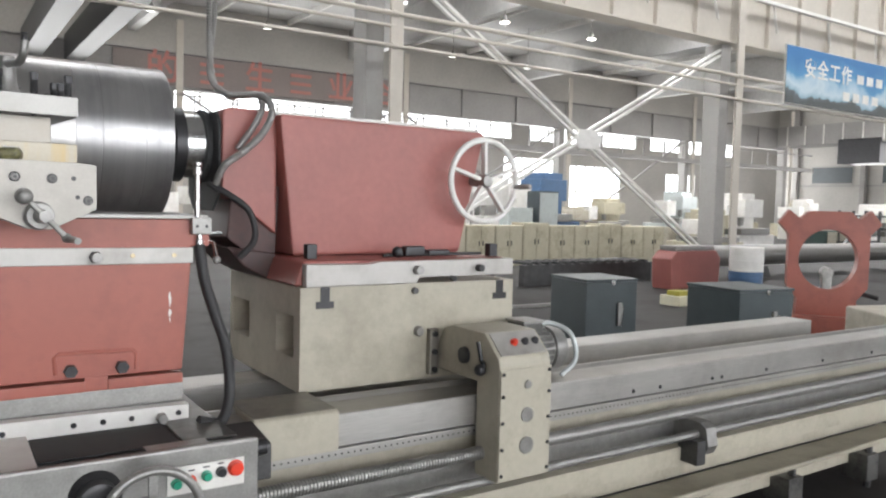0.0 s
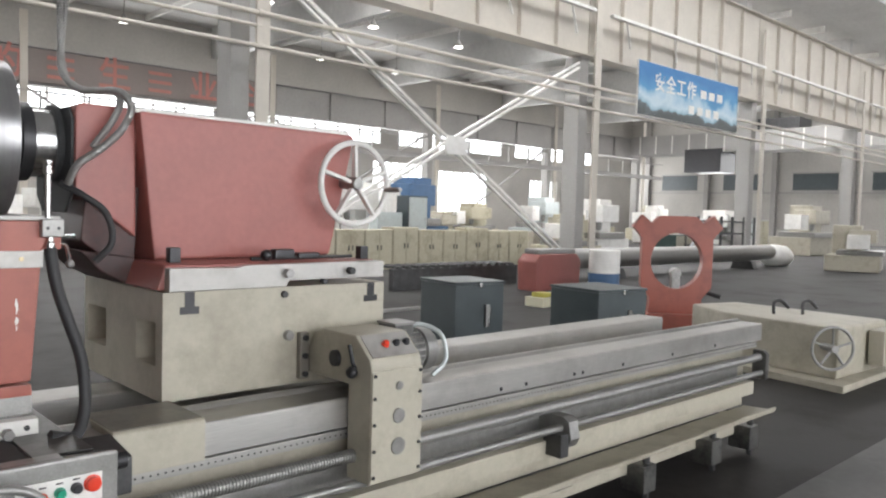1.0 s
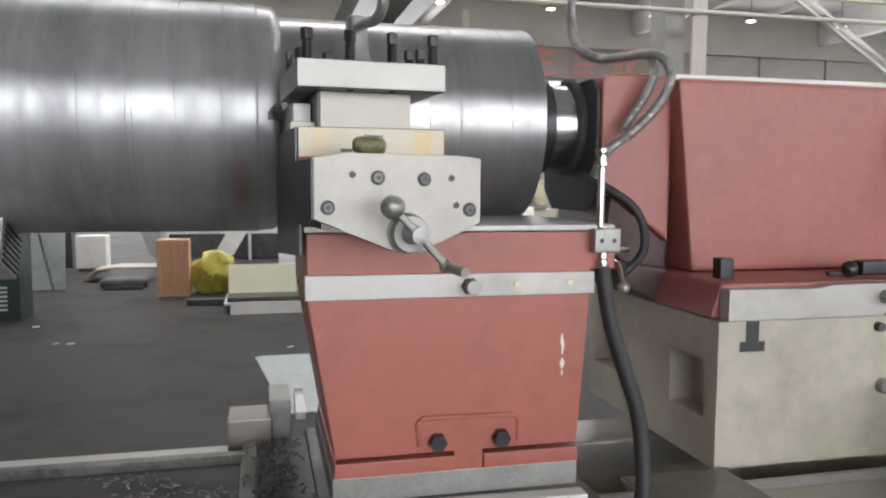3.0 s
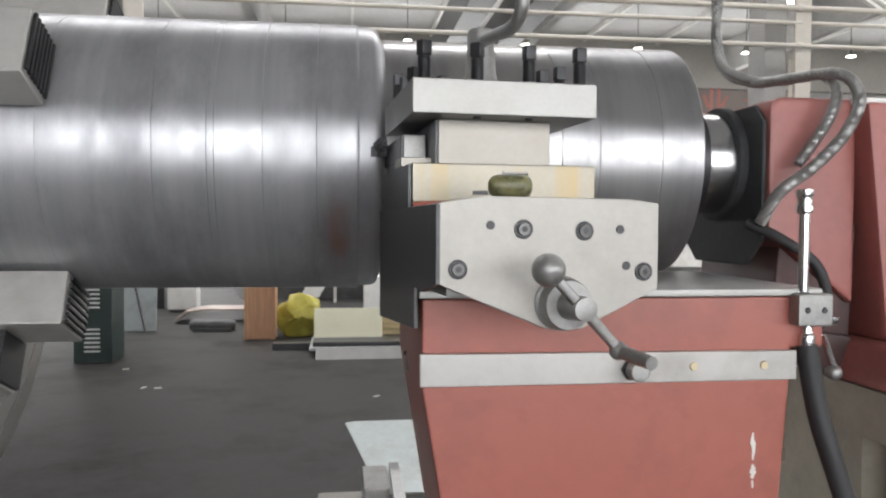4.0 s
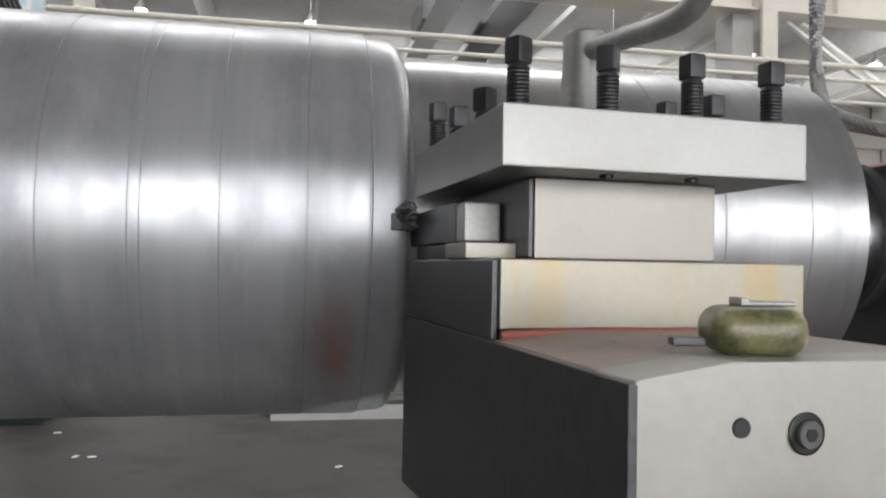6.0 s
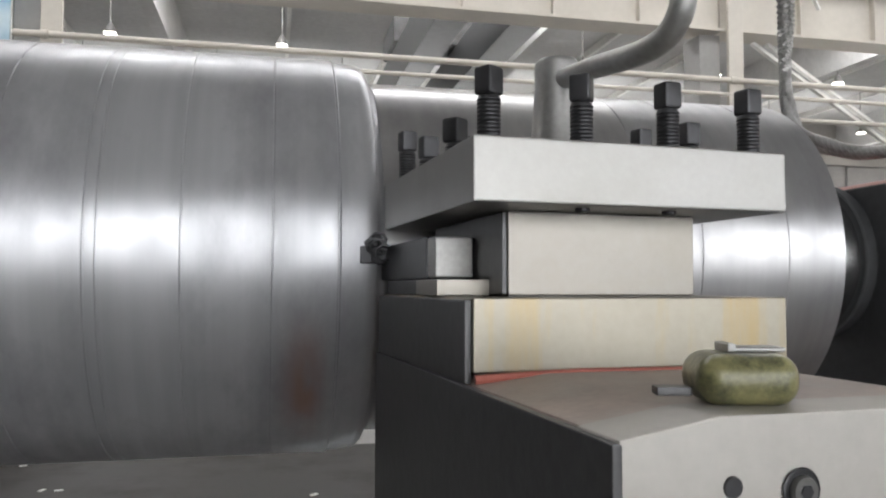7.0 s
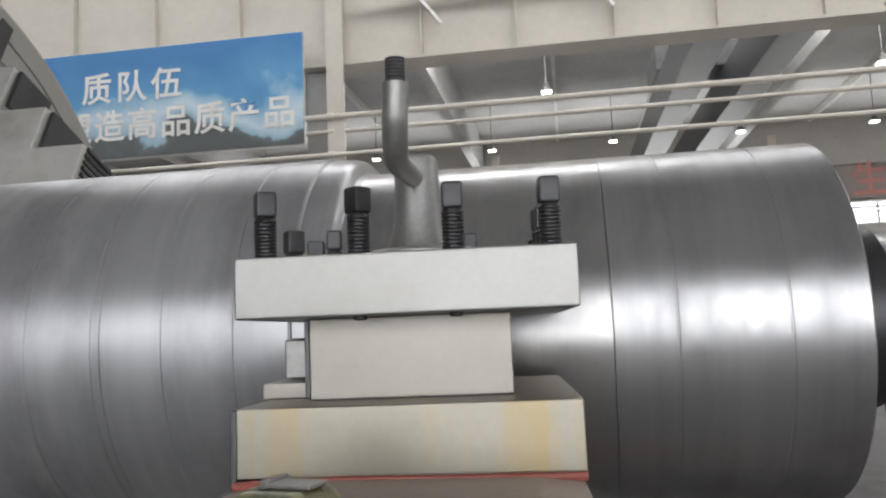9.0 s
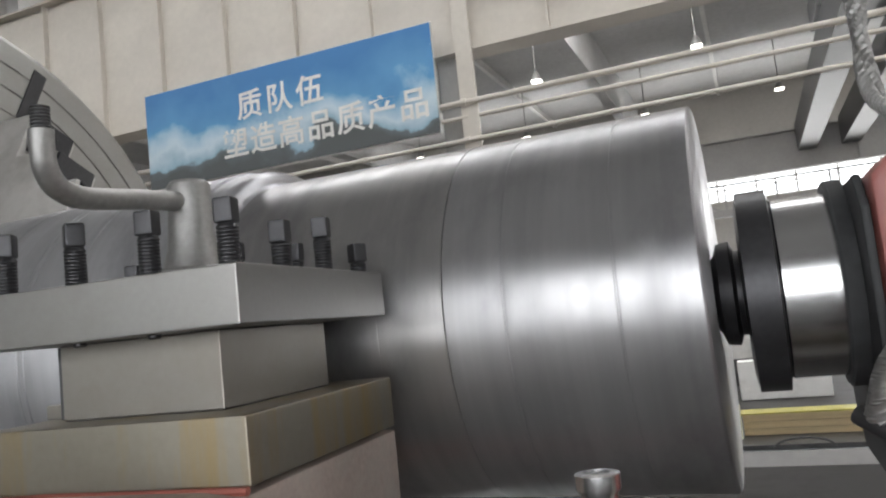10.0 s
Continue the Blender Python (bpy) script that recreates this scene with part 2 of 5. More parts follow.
def banner_material(zlow, zhigh):
    """Printed banner: blue above, cloud and dark hills below."""
    m = bpy.data.materials.new("printed_banner")
    m.use_nodes = True
    n, l = m.node_tree.nodes, m.node_tree.links
    b = n["Principled BSDF"]
    b.inputs["Roughness"].default_value = 0.6
    geo, sep = n.new("ShaderNodeNewGeometry"), n.new("ShaderNodeSeparateXYZ")
    l.new(geo.outputs["Position"], sep.inputs[0])
    mr = n.new("ShaderNodeMapRange")
    mr.inputs["From Min"].default_value, mr.inputs["From Max"].default_value = zlow, zhigh
    l.new(sep.outputs["Z"], mr.inputs["Value"])
    noise_tex = n.new("ShaderNodeTexNoise")
    noise_tex.inputs["Scale"].default_value, noise_tex.inputs["Detail"].default_value = 0.75, 6
    l.new(geo.outputs["Position"], noise_tex.inputs["Vector"])
    add = n.new("ShaderNodeMath")
    add.operation = "MULTIPLY_ADD"
    l.new(noise_tex.outputs[0], add.inputs[0])
    add.inputs[1].default_value = -1.0
    l.new(mr.outputs[0], add.inputs[2])
    off = n.new("ShaderNodeMath")
    off.inputs[1].default_value = 0.5
    l.new(add.outputs[0], off.inputs[0])
    ramp = n.new("ShaderNodeValToRGB")
    e = ramp.color_ramp.elements
    e[0].position, e[0].color = 0.10, (0.10, 0.11, 0.11, 1)
    e[1].position, e[1].color = 0.9, (0.05, 0.19, 0.42, 1)
    for p, c in ((0.17, (0.13, 0.15, 0.16, 1)), (0.2, (0.30, 0.45, 0.55, 1)), (0.33, (0.55, 0.66, 0.72, 1)), (0.45, (0.35, 0.52, 0.64, 1)), (0.55, (0.10, 0.29, 0.52, 1))):
        q = e.new(p)
        q.color = c
    l.new(off.outputs[0], ramp.inputs[0])
    l.new(ramp.outputs[0], b.inputs["Base Color"])
    return m


# ---- building helpers ----
ORIGIN = {}


def thing(name, at, label, category, group="", kind=""):
    ob = new(name)
    ob.location = at
    ob.empty_display_size = 0.1
    ORIGIN[ob] = Vector(at)
    return tagged(ob, label, category, group, kind)


def smooth(me, angle=40):
    """Smooth shading in which the large flat faces stay flat and the bevels carry the turn."""
    me.update()
    normals = [p.normal.copy() for p in me.polygons]
    areas = [p.area for p in me.polygons]
    round_vertex = [[] for v in me.vertices]
    for p in me.polygons:
        p.use_smooth = True
        for v in p.vertices:
            round_vertex[v].append(p.index)
    limit, split = math.cos(radians(angle)), []
    for p in me.polygons:
        n0 = normals[p.index]
        for v in p.vertices:
            total = Vector((0, 0, 0))
            for f in round_vertex[v]:
                if normals[f].dot(n0) > limit:
                    total += normals[f] * areas[f]
            split.append(total.normalized() if total.length > 0 else n0)
    me.normals_split_custom_set(split)


def part(name, bm, mat, parent, label=""):
    """One mesh under a thing or a part; the bmesh is in world places."""
    o = ORIGIN[parent]
    bmesh.ops.translate(bm, verts=bm.verts, vec=-o)
    bmesh.ops.recalc_face_normals(bm, faces=bm.faces)
    me = bpy.data.meshes.new(name)
    bm.to_mesh(me)
    bm.free()
    smooth(me)
    me.materials.append(mat)
    ob = new(name, me)
    ob.parent = parent
    ORIGIN[ob] = o
    return tagged(ob, label)


def solo(name, bm, mat, at, label, category, group="", kind=""):
    """A thing of one mesh."""
    bmesh.ops.translate(bm, verts=bm.verts, vec=-Vector(at))
    bmesh.ops.recalc_face_normals(bm, faces=bm.faces)
    me = bpy.data.meshes.new(name)
    bm.to_mesh(me)
    bm.free()
    smooth(me)
    me.materials.append(mat)
    ob = new(name, me)
    ob.location = at
    ORIGIN[ob] = Vector(at)
    return tagged(ob, label, category, group, kind)


def box(x0, x1, y0, y1, z0, z1, bev=0.003, bm=None, m=None):
    b = bmesh.new()
    bmesh.ops.create_cube(b, size=1)
    for v in b.verts:
        v.co = Vector((x0 + (v.co.x + 0.5) * (x1 - x0), y0 + (v.co.y + 0.5) * (y1 - y0), z0 + (v.co.z + 0.5) * (z1 - z0)))
    if bev:
        bmesh.ops.bevel(b, geom=b.edges[:], offset=bev, segments=2, profile=0.5, affect="EDGES")
    return into(b, bm, m)


def into(b, bm, m=None):
    if m is not None:
        bmesh.ops.transform(b, matrix=m, verts=b.verts)
    if bm is None:
        return b
    me = bpy.data.meshes.new("tmp")
    b.to_mesh(me)
    b.free()
    bm.from_mesh(me)
    bpy.data.meshes.remove(me)
    return bm


def prism(points, axis, a, c, bev=0.003, bm=None, m=None):
    """A polygon extruded along an axis from a to c; points are the other two coordinates in order."""
    b = bmesh.new()
    k = "xyz".index(axis)

    def put(p, d):
        q = list(p)
        q.insert(k, d)
        return b.verts.new(q)
    lo, hi = [put(p, a) for p in points], [put(p, c) for p in points]
    b.faces.new(lo)
    b.faces.new(hi[::-1])
    for i in range(len(points)):
        j = (i + 1) % len(points)
        b.faces.new((lo[i], hi[i], hi[j], lo[j]))
    bmesh.ops.recalc_face_normals(b, faces=b.faces)
    if bev:
        bmesh.ops.bevel(b, geom=b.edges[:], offset=bev, segments=2, profile=0.5, affect="EDGES")
    return into(b, bm, m)


def lathe(profile, at, axis="x", seg=48, bm=None, m=None):
    """Rings of (place along the axis, radius) about a line through at."""
    b = bmesh.new()
    rings = []
    for d, r in profile:
        ring = []
        for i in range(seg):
            t = 2 * math.pi * i / seg
            u, v = r * math.cos(t), r * math.sin(t)
            p = {"x": (d, u, v), "y": (u, d, v), "z": (u, v, d)}[axis]
            ring.append(b.verts.new(Vector(at) + Vector(p)))
        rings.append(ring)
    for p, q in zip(rings, rings[1:]):
        for i in range(seg):
            j = (i + 1) % seg
            b.faces.new((p[i], p[j], q[j], q[i]))
    for ring in (rings[0], rings[-1]):
        if (ring[0].co - ring[seg // 2].co).length > 1e-5:
            b.faces.new(ring)
    return into(b, bm, m)


def tube(points, r, seg=12, bm=None, closed=False, m=None):
    """A round bar swept along points."""
    b = bmesh.new()
    pts = [Vector(p) for p in points]
    n = len(pts)
    rings, up = [], None
    for i, p in enumerate(pts):
        if closed:
            d = (pts[(i + 1) % n] - pts[i - 1]).normalized()
        else:
            d = (pts[min(i + 1, n - 1)] - pts[max(i - 1, 0)]).normalized()
        if up is None:
            up = d.orthogonal().normalized()
        up = (up - d * up.dot(d)).normalized()
        side = d.cross(up)
        rings.append([b.verts.new(p + r * (math.cos(2 * math.pi * k / seg) * up + math.sin(2 * math.pi * k / seg) * side)) for k in range(seg)])
    pairs = list(zip(rings, rings[1:])) + ([(rings[-1], rings[0])] if closed else [])
    for p, q in pairs:
        for k in range(seg):
            j = (k + 1) % seg
            b.faces.new((p[k], p[j], q[j], q[k]))
    if not closed:
        b.faces.new(rings[0])
        b.faces.new(rings[-1])
    return into(b, bm, m)


def curve_points(points, steps=8):
    """Catmull-Rom through the points."""
    p = [Vector(q) for q in points]
    p = [2 * p[0] - p[1]] + p + [2 * p[-1] - p[-2]]
    out = []
    for i in range(1, len(p) - 2):
        for k in range(steps):
            t = k / steps
            a, b, c, d = p[i - 1], p[i], p[i + 1], p[i + 2]
            out.append(0.5 * ((2 * b) + (c - a) * t + (2 * a - 5 * b + 4 * c - d) * t * t + (3 * b - a - 3 * c + d) * t ** 3))
    out.append(p[-2])
    return out


def ball(at, r, bm=None, scale=(1, 1, 1), m=None):
    b = bmesh.new()
    bmesh.ops.create_uvsphere(b, u_segments=24, v_segments=14, radius=r)
    for v in b.verts:
        v.co = Vector((v.co.x * scale[0], v.co.y * scale[1], v.co.z * scale[2])) + Vector(at)
    return into(b, bm, m)


def hexagon(at, r, d0, d1, axis="y", bm=None, m=None, sides=6):
    return lathe([(d0, r * 0.93), (d0 + (d1 - d0) * 0.12, r), (d1 - (d1 - d0) * 0.12, r), (d1, r * 0.93)], at, axis, sides, bm, m)


def bar(p, q, w, h, bev=0.0, bm=None):
    """A straight bar of oblong section from p to q."""
    p, q = Vector(p), Vector(q)
    d = q - p
    m = Matrix.Translation(p) @ d.to_track_quat("Z", "Y").to_matrix().to_4x4()
    return box(-w / 2, w / 2, -h / 2, h / 2, 0, d.length, bev, bm, m)


def writing(name, text, at, size, mat, parent, turn=(90, 0, 0), label=""):
    """Letters in the built-in font, as a mesh."""
    c = bpy.data.curves.new(name, "FONT")
    c.offset = size * 0.016
    c.body, c.size, c.extrude, c.align_x, c.align_y = text, size, 0.004, "CENTER", "CENTER"
    tmp = new(name + "_curve", c)
    dg = bpy.context.evaluated_depsgraph_get()
    me = bpy.data.meshes.new_from_object(tmp.evaluated_get(dg))
    bpy.data.objects.remove(tmp)
    bpy.data.curves.remove(c)
    me.transform(pose(*at, *turn))
    o = ORIGIN[parent]
    me.transform(Matrix.Translation(-o))
    me.materials.clear()
    me.materials.append(mat)
    ob = new(name, me)
    ob.parent = parent
    ORIGIN[ob] = o
    return tagged(ob, label)

# ---- the hall ----
ROW, BAY, X0 = 12.6, 11.93, -3.75          # column row beyond the lathe, spacing, first column
solo("floor", box(-45, 62, -13.2, 38.2, -0.3, 0, 0), FLOOR, (0, 0, 0), "dark grey oil-stained concrete workshop floor", "floor", kind="structure")

PATHWAY = material("worn_pale_walkway_concrete", (0.13, 0.128, 0.125), 0.7, vary=0.15, scale=1.5, fine=18, bump=0.2, dirt=(0.07, 0.068, 0.066), dirt_amount=0.6, dirt_scale=1.3)
solo("walkway", box(-8, 30, -5.0, -0.63, 0.0, 0.004, 0), PATHWAY, (5, -2, 0), "paler worn concrete walkway along the lathe", "walkway", kind="structure")


def wall_with_band(name, y0, y1, xa, xb, ztop, openings, mat, label):
    """A long wall with oblong openings (x0, x1, z0, z1) right through it."""
    bm = bmesh.new()
    xs = sorted({xa, xb, *[o[0] for o in openings], *[o[1] for o in openings]})
    for p, q in zip(xs, xs[1:]):
        cuts = sorted([(o[2], o[3]) for o in openings if o[0] <= p and o[1] >= q])
        z = 0
        for lo, hi in cuts + [(ztop, ztop)]:
            if lo - z > 1e-3:
                box(p, q, y0, y1, z, lo, 0, bm)
            z = hi
    return solo(name, bm, mat, (xa, y0, 0), label, "wall", kind="structure")


def window(name, x0, x1, y, z0, z1, n, label):
    w = thing(name, ((x0 + x1) / 2, y, z0), label, "window", kind="structure")
    bm = bmesh.new()
    for k in range(n + 1):
        x = x0 + (x1 - x0) * k / n
        box(x - 0.05, x + 0.05, y - 0.06, y + 0.06, z0, z1, 0, bm)
    part("mullion_frame", bm, WHITE, w)
    bm = box(x0, x1, y - 0.05, y + 0.05, z0 - 0.02, z0 + 0.08, 0)
    box(x0, x1, y - 0.05, y + 0.05, z1 - 0.08, z1 + 0.02, 0, bm)
    box(x0, x1, y - 0.04, y + 0.04, (z0 + z1) / 2 - 0.03, (z0 + z1) / 2 + 0.03, 0, bm)
    part("rail_frame", bm, WHITE, w)
    return w


back_open = [(-7.9, -5.9, 2.1, 6.6)] + [(-5.5 + 6.2 * k, 0.3 + 6.2 * k, 2.1, 6.6) for k in range(0, 7)] + [(-3.5, 9.5, 0.0, 1.95)]
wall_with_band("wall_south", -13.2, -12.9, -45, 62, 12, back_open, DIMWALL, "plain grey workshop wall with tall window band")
for k, o in enumerate(back_open[:-1]):
    window("window_%d" % (k + 1), o[0], o[1], -13.05, o[2], o[3], 5, "tall white-framed workshop window with many panes")
far_open = [(-26 + 11.93 * k, -26 + 11.93 * k + 10.4, 6.0, 7.2) for k in range(7)] + [(31.5, 36.2, 0.9, 4.9), (37.2, 42.5, 0.9, 4.6), (20.5, 22.5, 0.9, 3.6), (47.5, 51, 1.2, 4.4), (-3.5, 3.0, 0.3, 3.4)]
wall_with_band("wall_north", 38.0, 38.2, -45, 62, 12, far_open, GREYWALL, "pale far workshop wall with bright openings")
for k, o in enumerate(far_open):
    window("window_%d" % (k + 11), o[0], o[1], 38.1, o[2], o[3], 6, "bright far window with slim pale frames")
for nm, xx in (("wall_west", -45), ("wall_east", 62.2)):
    solo(nm, box(xx - 0.2, xx, -13.2, 38.2, 0, 12, 0), GREYWALL, (xx, 12, 0), "plain pale grey end wall of workshop", "wall", kind="structure")
SKYGLOW = glow("overcast_sky_backdrop", (0.95, 0.97, 1.0), 3.6)
for nm, yy in (("backdrop_north", 46.0), ("backdrop_south", -22.0)):
    solo(nm, box(-80, 150, yy, yy + 0.1, -1, 26, 0), SKYGLOW, (30, yy, 0), "plain bright overcast sky outside the windows", "backdrop", kind="structure")
# roof of slabs with strips left open for the roof lamps, beams below
bm = bmesh.new()
for y0, y1 in ((-13.2, 7.6), (9.6, 15.2), (17.2, 19.5), (21.5, 38.2)):
    box(-45, 62, y0, y1, 11.4, 11.7, 0, bm)
solo("ceiling", bm, ROOF, (0, 12, 11.4), "pale grey roof slabs with strips left open for light", "ceiling", kind="structure")
# glowing panels above the strips; the far-bay pair is an added light helper
PANEL = glow("glowing_roof_strip", (0.93, 0.95, 1.0), 1.0)
for yy in (8.6, 16.2, 20.5):
    solo("skylight", box(-45, 62, yy - 1.1, yy + 1.1, 11.72, 11.76, 0), PANEL, (8, yy, 11.72), "long unseen glowing roof strip that lights the hall", "skylight", kind="structure")
for k in range(-2, 6):
    bm = prism([(ROW + 0.4, 9.7), (37.9, 9.7), (37.9, 11.39), (ROW + 0.4, 11.39)], "x", X0 + BAY * k - 0.2, X0 + BAY * k + 0.2, 0)
    solo("roof_beam", bm, ROOF, (X0 + BAY * k, 25, 10), "pale concrete roof beam spanning the far bay", "beam", "roof beams")
for k in range(-6, 17):
    bm = box(X0 + 4 * k - 0.07, X0 + 4 * k + 0.07, ROW + 0.4, 37.9, 11.1, 11.39, 0)
    solo("purlin", bm, WHITE, (X0 + 4 * k, 25, 11), "thin white roof purlin under the slabs", "purlin", "purlins")


def column(x, y, group):
    c = thing("column", (x, y, 0), "pale concrete column with cream steel channel on its edge", "column", group)
    part("shaft", box(x - 0.46, x - 0.02, y - 0.15, y + 0.45, 0, 6.55, 0.02), CONCRETE, c)
    part("channel", box(x, x + 0.32, y - 0.40, y - 0.32, 0.0, 9.6, 0.015), CREAM, c, "cream-painted steel channel")
    return c


first_col = column(X0, ROW, "columns of the crane row")
for k in list(range(-2, 0)) + list(range(1, 6)):
    copy_thing(first_col, pose(X0 + BAY * k, ROW, 0))
far_col = column(X0 + 1.0, 34.0, "columns of the far row")
for k in list(range(-2, 0)) + list(range(1, 6)):
    copy_thing(far_col, pose(X0 + 1.0 + BAY * k, 34.0, 0))


def girder(x0, x1, y, z0, z1, mat, label, group, step=1.5):
    g = thing("crane_girder", ((x0 + x1) / 2, y, z0), label, "girder", group)
    part("web", box(x0, x1, y - 0.1, y + 0.1, z0 + 0.04, z1 - 0.04, 0), mat, g)
    part("bottom_flange", box(x0, x1, y - 0.3, y + 0.3, z0, z0 + 0.05, 0), mat, g)
    part("top_flange", box(x0, x1, y - 0.32, y + 0.32, z1 - 0.05, z1, 0), mat, g)
    n = int((x1 - x0) / step)
    first = None
    for i in range(1, n):
        x = x0 + i * (x1 - x0) / n
        if first is None:
            first = part("stiffener", box(x - 0.02, x + 0.02, y - 0.24, y - 0.1, z0 + 0.05, z1 - 0.05, 0), mat, g)
            base = x
        else:
            ob = new("stiffener", first.data)
            ob.parent = g
            ob.location = (x - base, 0, 0)
    return g


# webs reach up to 10.2 to hide the added far-bay roof strips
for k in range(-2, 5):
    girder(X0 + BAY * k + 0.02, X0 + BAY * (k + 1) - 0.02, ROW, 6.6, 10.2, CREAM, "cream-painted steel crane girder with vertical stiffeners", "crane girders")
for k in range(-2, 5):
    girder(X0 + 1 + BAY * k + 0.02, X0 + 1 + BAY * (k + 1) - 0.02, 34.0, 6.5, 8.15, GIRDER, "dusty grey far crane girder", "far girders", 3.0)
for k in range(0, 6):
    xa = X0 + BAY * k
    r = thing("walkway_rail", (xa + 6, 12.15, 7.9), "white angle-iron walkway along the crane girder", "railing", "walkway rails")
    part("runner", box(xa + 0.6, xa + BAY - 0.3, 12.0, 12.15, 7.9, 8.0, 0.01), WHITE, r)
    for j in range(4):
        part("strut", bar((xa + 1.5 + 3 * j, 12.1, 7.92), (xa + 2.1 + 3 * j, 12.35, 7.2), 0.06, 0.06), WHITE, r)

# pipes along the row
for z, r, yy in ((5.62, 0.055, 12.2), (5.36, 0.04, 12.25), (4.93, 0.045, 12.2)):
    bm = lathe([(-30, r), (60, r)], (0, yy, z), "x", 12)
    for k in range(-2, 7):
        lathe([(X0 + BAY * k + 0.02, r + 0.02), (X0 + BAY * k + 0.12, r + 0.02)], (0, yy, z), "x", 12, bm)
    solo("service_pipe", bm, CREAM, (0, yy, z), "long pale service pipe clipped to the columns", "pipe", "service pipes")

# cross bracing between two columns
br = thing("cross_brace", (14.3, ROW, 0), "pale steel cross brace between two columns", "brace")
xa, xb = X0 + BAY + 0.3, X0 + 2 * BAY
for dx in (-0.12, 0.2):
    part("brace_bar", bar((xa + 0.6 + dx, ROW, 6.5), (xb - 0.5 + dx, ROW, 0.1), 0.1, 0.06), WHITE, br)
    part("brace_bar", bar((xa + 0.3 + dx, ROW - 0.08, 0.6), (xb - 0.1 + dx, ROW - 0.08, 6.5), 0.1, 0.06), WHITE, br)
part("gusset_plate", prism([(14.0, 3.1), (14.7, 3.1), (14.8, 3.4), (14.6, 3.6), (14.0, 3.6), (13.9, 3.3)], "y", ROW - 0.16, ROW - 0.12, 0.005), WHITE, br)


def banner(x0, x1, z0, z1, label, lines, bars):
    b = thing("banner", ((x0 + x1) / 2, 12.1, z0), label, "banner", "banners")
    part("sheet", box(x0, x1, 12.08, 12.1, z0, z1, 0.004), banner_material(z0, z1), b)
    part("tube_frame", tube([(x0, 12.14, z0), (x1, 12.14, z0), (x1, 12.14, z1), (x0, 12.14, z1)], 0.03, 8, closed=True), WHITE, b)
    for text, x, z, size in lines:
        writing("lettering", text, (x, 12.07, z), size, WHITE, b, label="white printed letters")
    for xx, zz, w, h in bars:
        part("print_bar", box(xx - w / 2, xx + w / 2, 12.07, 12.08, zz - h / 2, zz + h / 2, 0), WHITE, b)


banner(-10.8, -4.14, 5.15, 7.2, "blue printed banner with white slogan under the girder",
       [("质", -8.15, 6.45, 0.62), ("队", -7.45, 6.45, 0.62), ("伍", -6.75, 6.45, 0.62)] + [(ch, -8.55 + 0.66 * k, 5.72, 0.62) for k, ch in enumerate("塑造高品质产品")],
       [])
banner(22.4, 29.5, 5.05, 6.85, "faded blue printed banner with white slogan lines",
       [(ch, 23.7 + 0.72 * k, 6.2, 0.66) for k, ch in enumerate("安全工作")],
       [(26.75 + 0.62 * k, 6.2, 0.42, 0.3) for k in range(3)] + [(25.9 + 0.62 * k, 5.55, 0.4, 0.3) for k in range(4)])
# faded red letters on the far girder
sg = thing("painted_slogan", (12, 33.85, 7.3), "faded red slogan letters painted on the far girder", "sign")
for ch, x in (("的", 8.6), ("生", 13.1), ("业", 17.4), ("企", 19.6)):
    writing("letter", ch, (x, 33.62, 7.32), 1.5, FADED_RED, sg)
for x in (10.8, 15.2):
    for dz in (-0.4, 0, 0.4):
        part("letter_bar", box(x - 0.55, x + 0.55, 33.6, 33.62, 7.25 + dz, 7.4 + dz, 0), FADED_RED, sg)
part("board", box(6.5, 21.5, 33.64, 33.68, 6.62, 8.05, 0), material("faded_grey_board", (0.24, 0.205, 0.195), 0.8, vary=0.06, scale=0.6, fine=8), sg)

# bay lamps under the far roof
lamp = thing("bay_lamp", (-20, 23.5, 9.2), "lit high-bay lamp hanging under the far roof", "lamp", "bay lamps")
part("shade", lathe([(9.55, 0.05), (9.5, 0.08), (9.3, 0.17), (9.25, 0.18)], (-20, 23.5, 0), "z", 16), CAST, lamp)
part("glass", box(-20.16, -19.84, 23.36, 23.64, 9.2, 9.25, 0.01), LAMP, lamp)
part("hanger", tube([(-20, 23.5, 9.55), (-20, 23.5, 11.4)], 0.02, 6), CAST, lamp)
for k in range(-3, 6):
    for yy in (23.5, 31):
        copy_thing(lamp, pose(5.0 * k + (2.5 if yy == 31 else 0), yy, 9.2))

# ---- lathe bed ----
bed = thing("lathe_bed", (2, 0.25, 0), "long beige lathe bed with bright ground slideways", "lathe bed")
XL, XR = -3.2, 5.05
part("front_way", prism([(-0.13, 0.74), (-0.13, 0.845), (-0.125, 0.85), (0.02, 0.85), (0.035, 0.865), (0.05, 0.865), (0.065, 0.85), (0.085, 0.85), (0.085, 0.74)], "x", XL, XR, 0.002), WAY, bed, "bright ground slideway")
part("front_cheek", prism([(-0.06, 0.30), (-0.06, 0.60), (-0.05, 0.61), (-0.05, 0.739), (0.07, 0.739), (0.07, 0.30)], "x", XL, XR - 0.1, 0.003), BEIGE, bed)
part("rack", box(XL, XR - 0.05, -0.122, -0.0495, 0.695, 0.73, 0.002), WAY, bed)
bm = bmesh.new()
for k in range(200):
    x = 0.3 + 0.0235 * k
    lathe([(-0.1232, 0.003), (-0.1215, 0.0042)], (x, 0, 0.7125), "y", 6, bm)
tagged(part("rack_screws", bm, BLACK, bed), kind="stuff")
for x in (2.45, 2.62, 2.98, 3.05, 3.4, 3.9, 4.4):
    part("cap_screw", lathe([(-0.134, 0.008), (-0.13, 0.009)], (x, 0, 0.765), "y", 12), BLACK, bed)
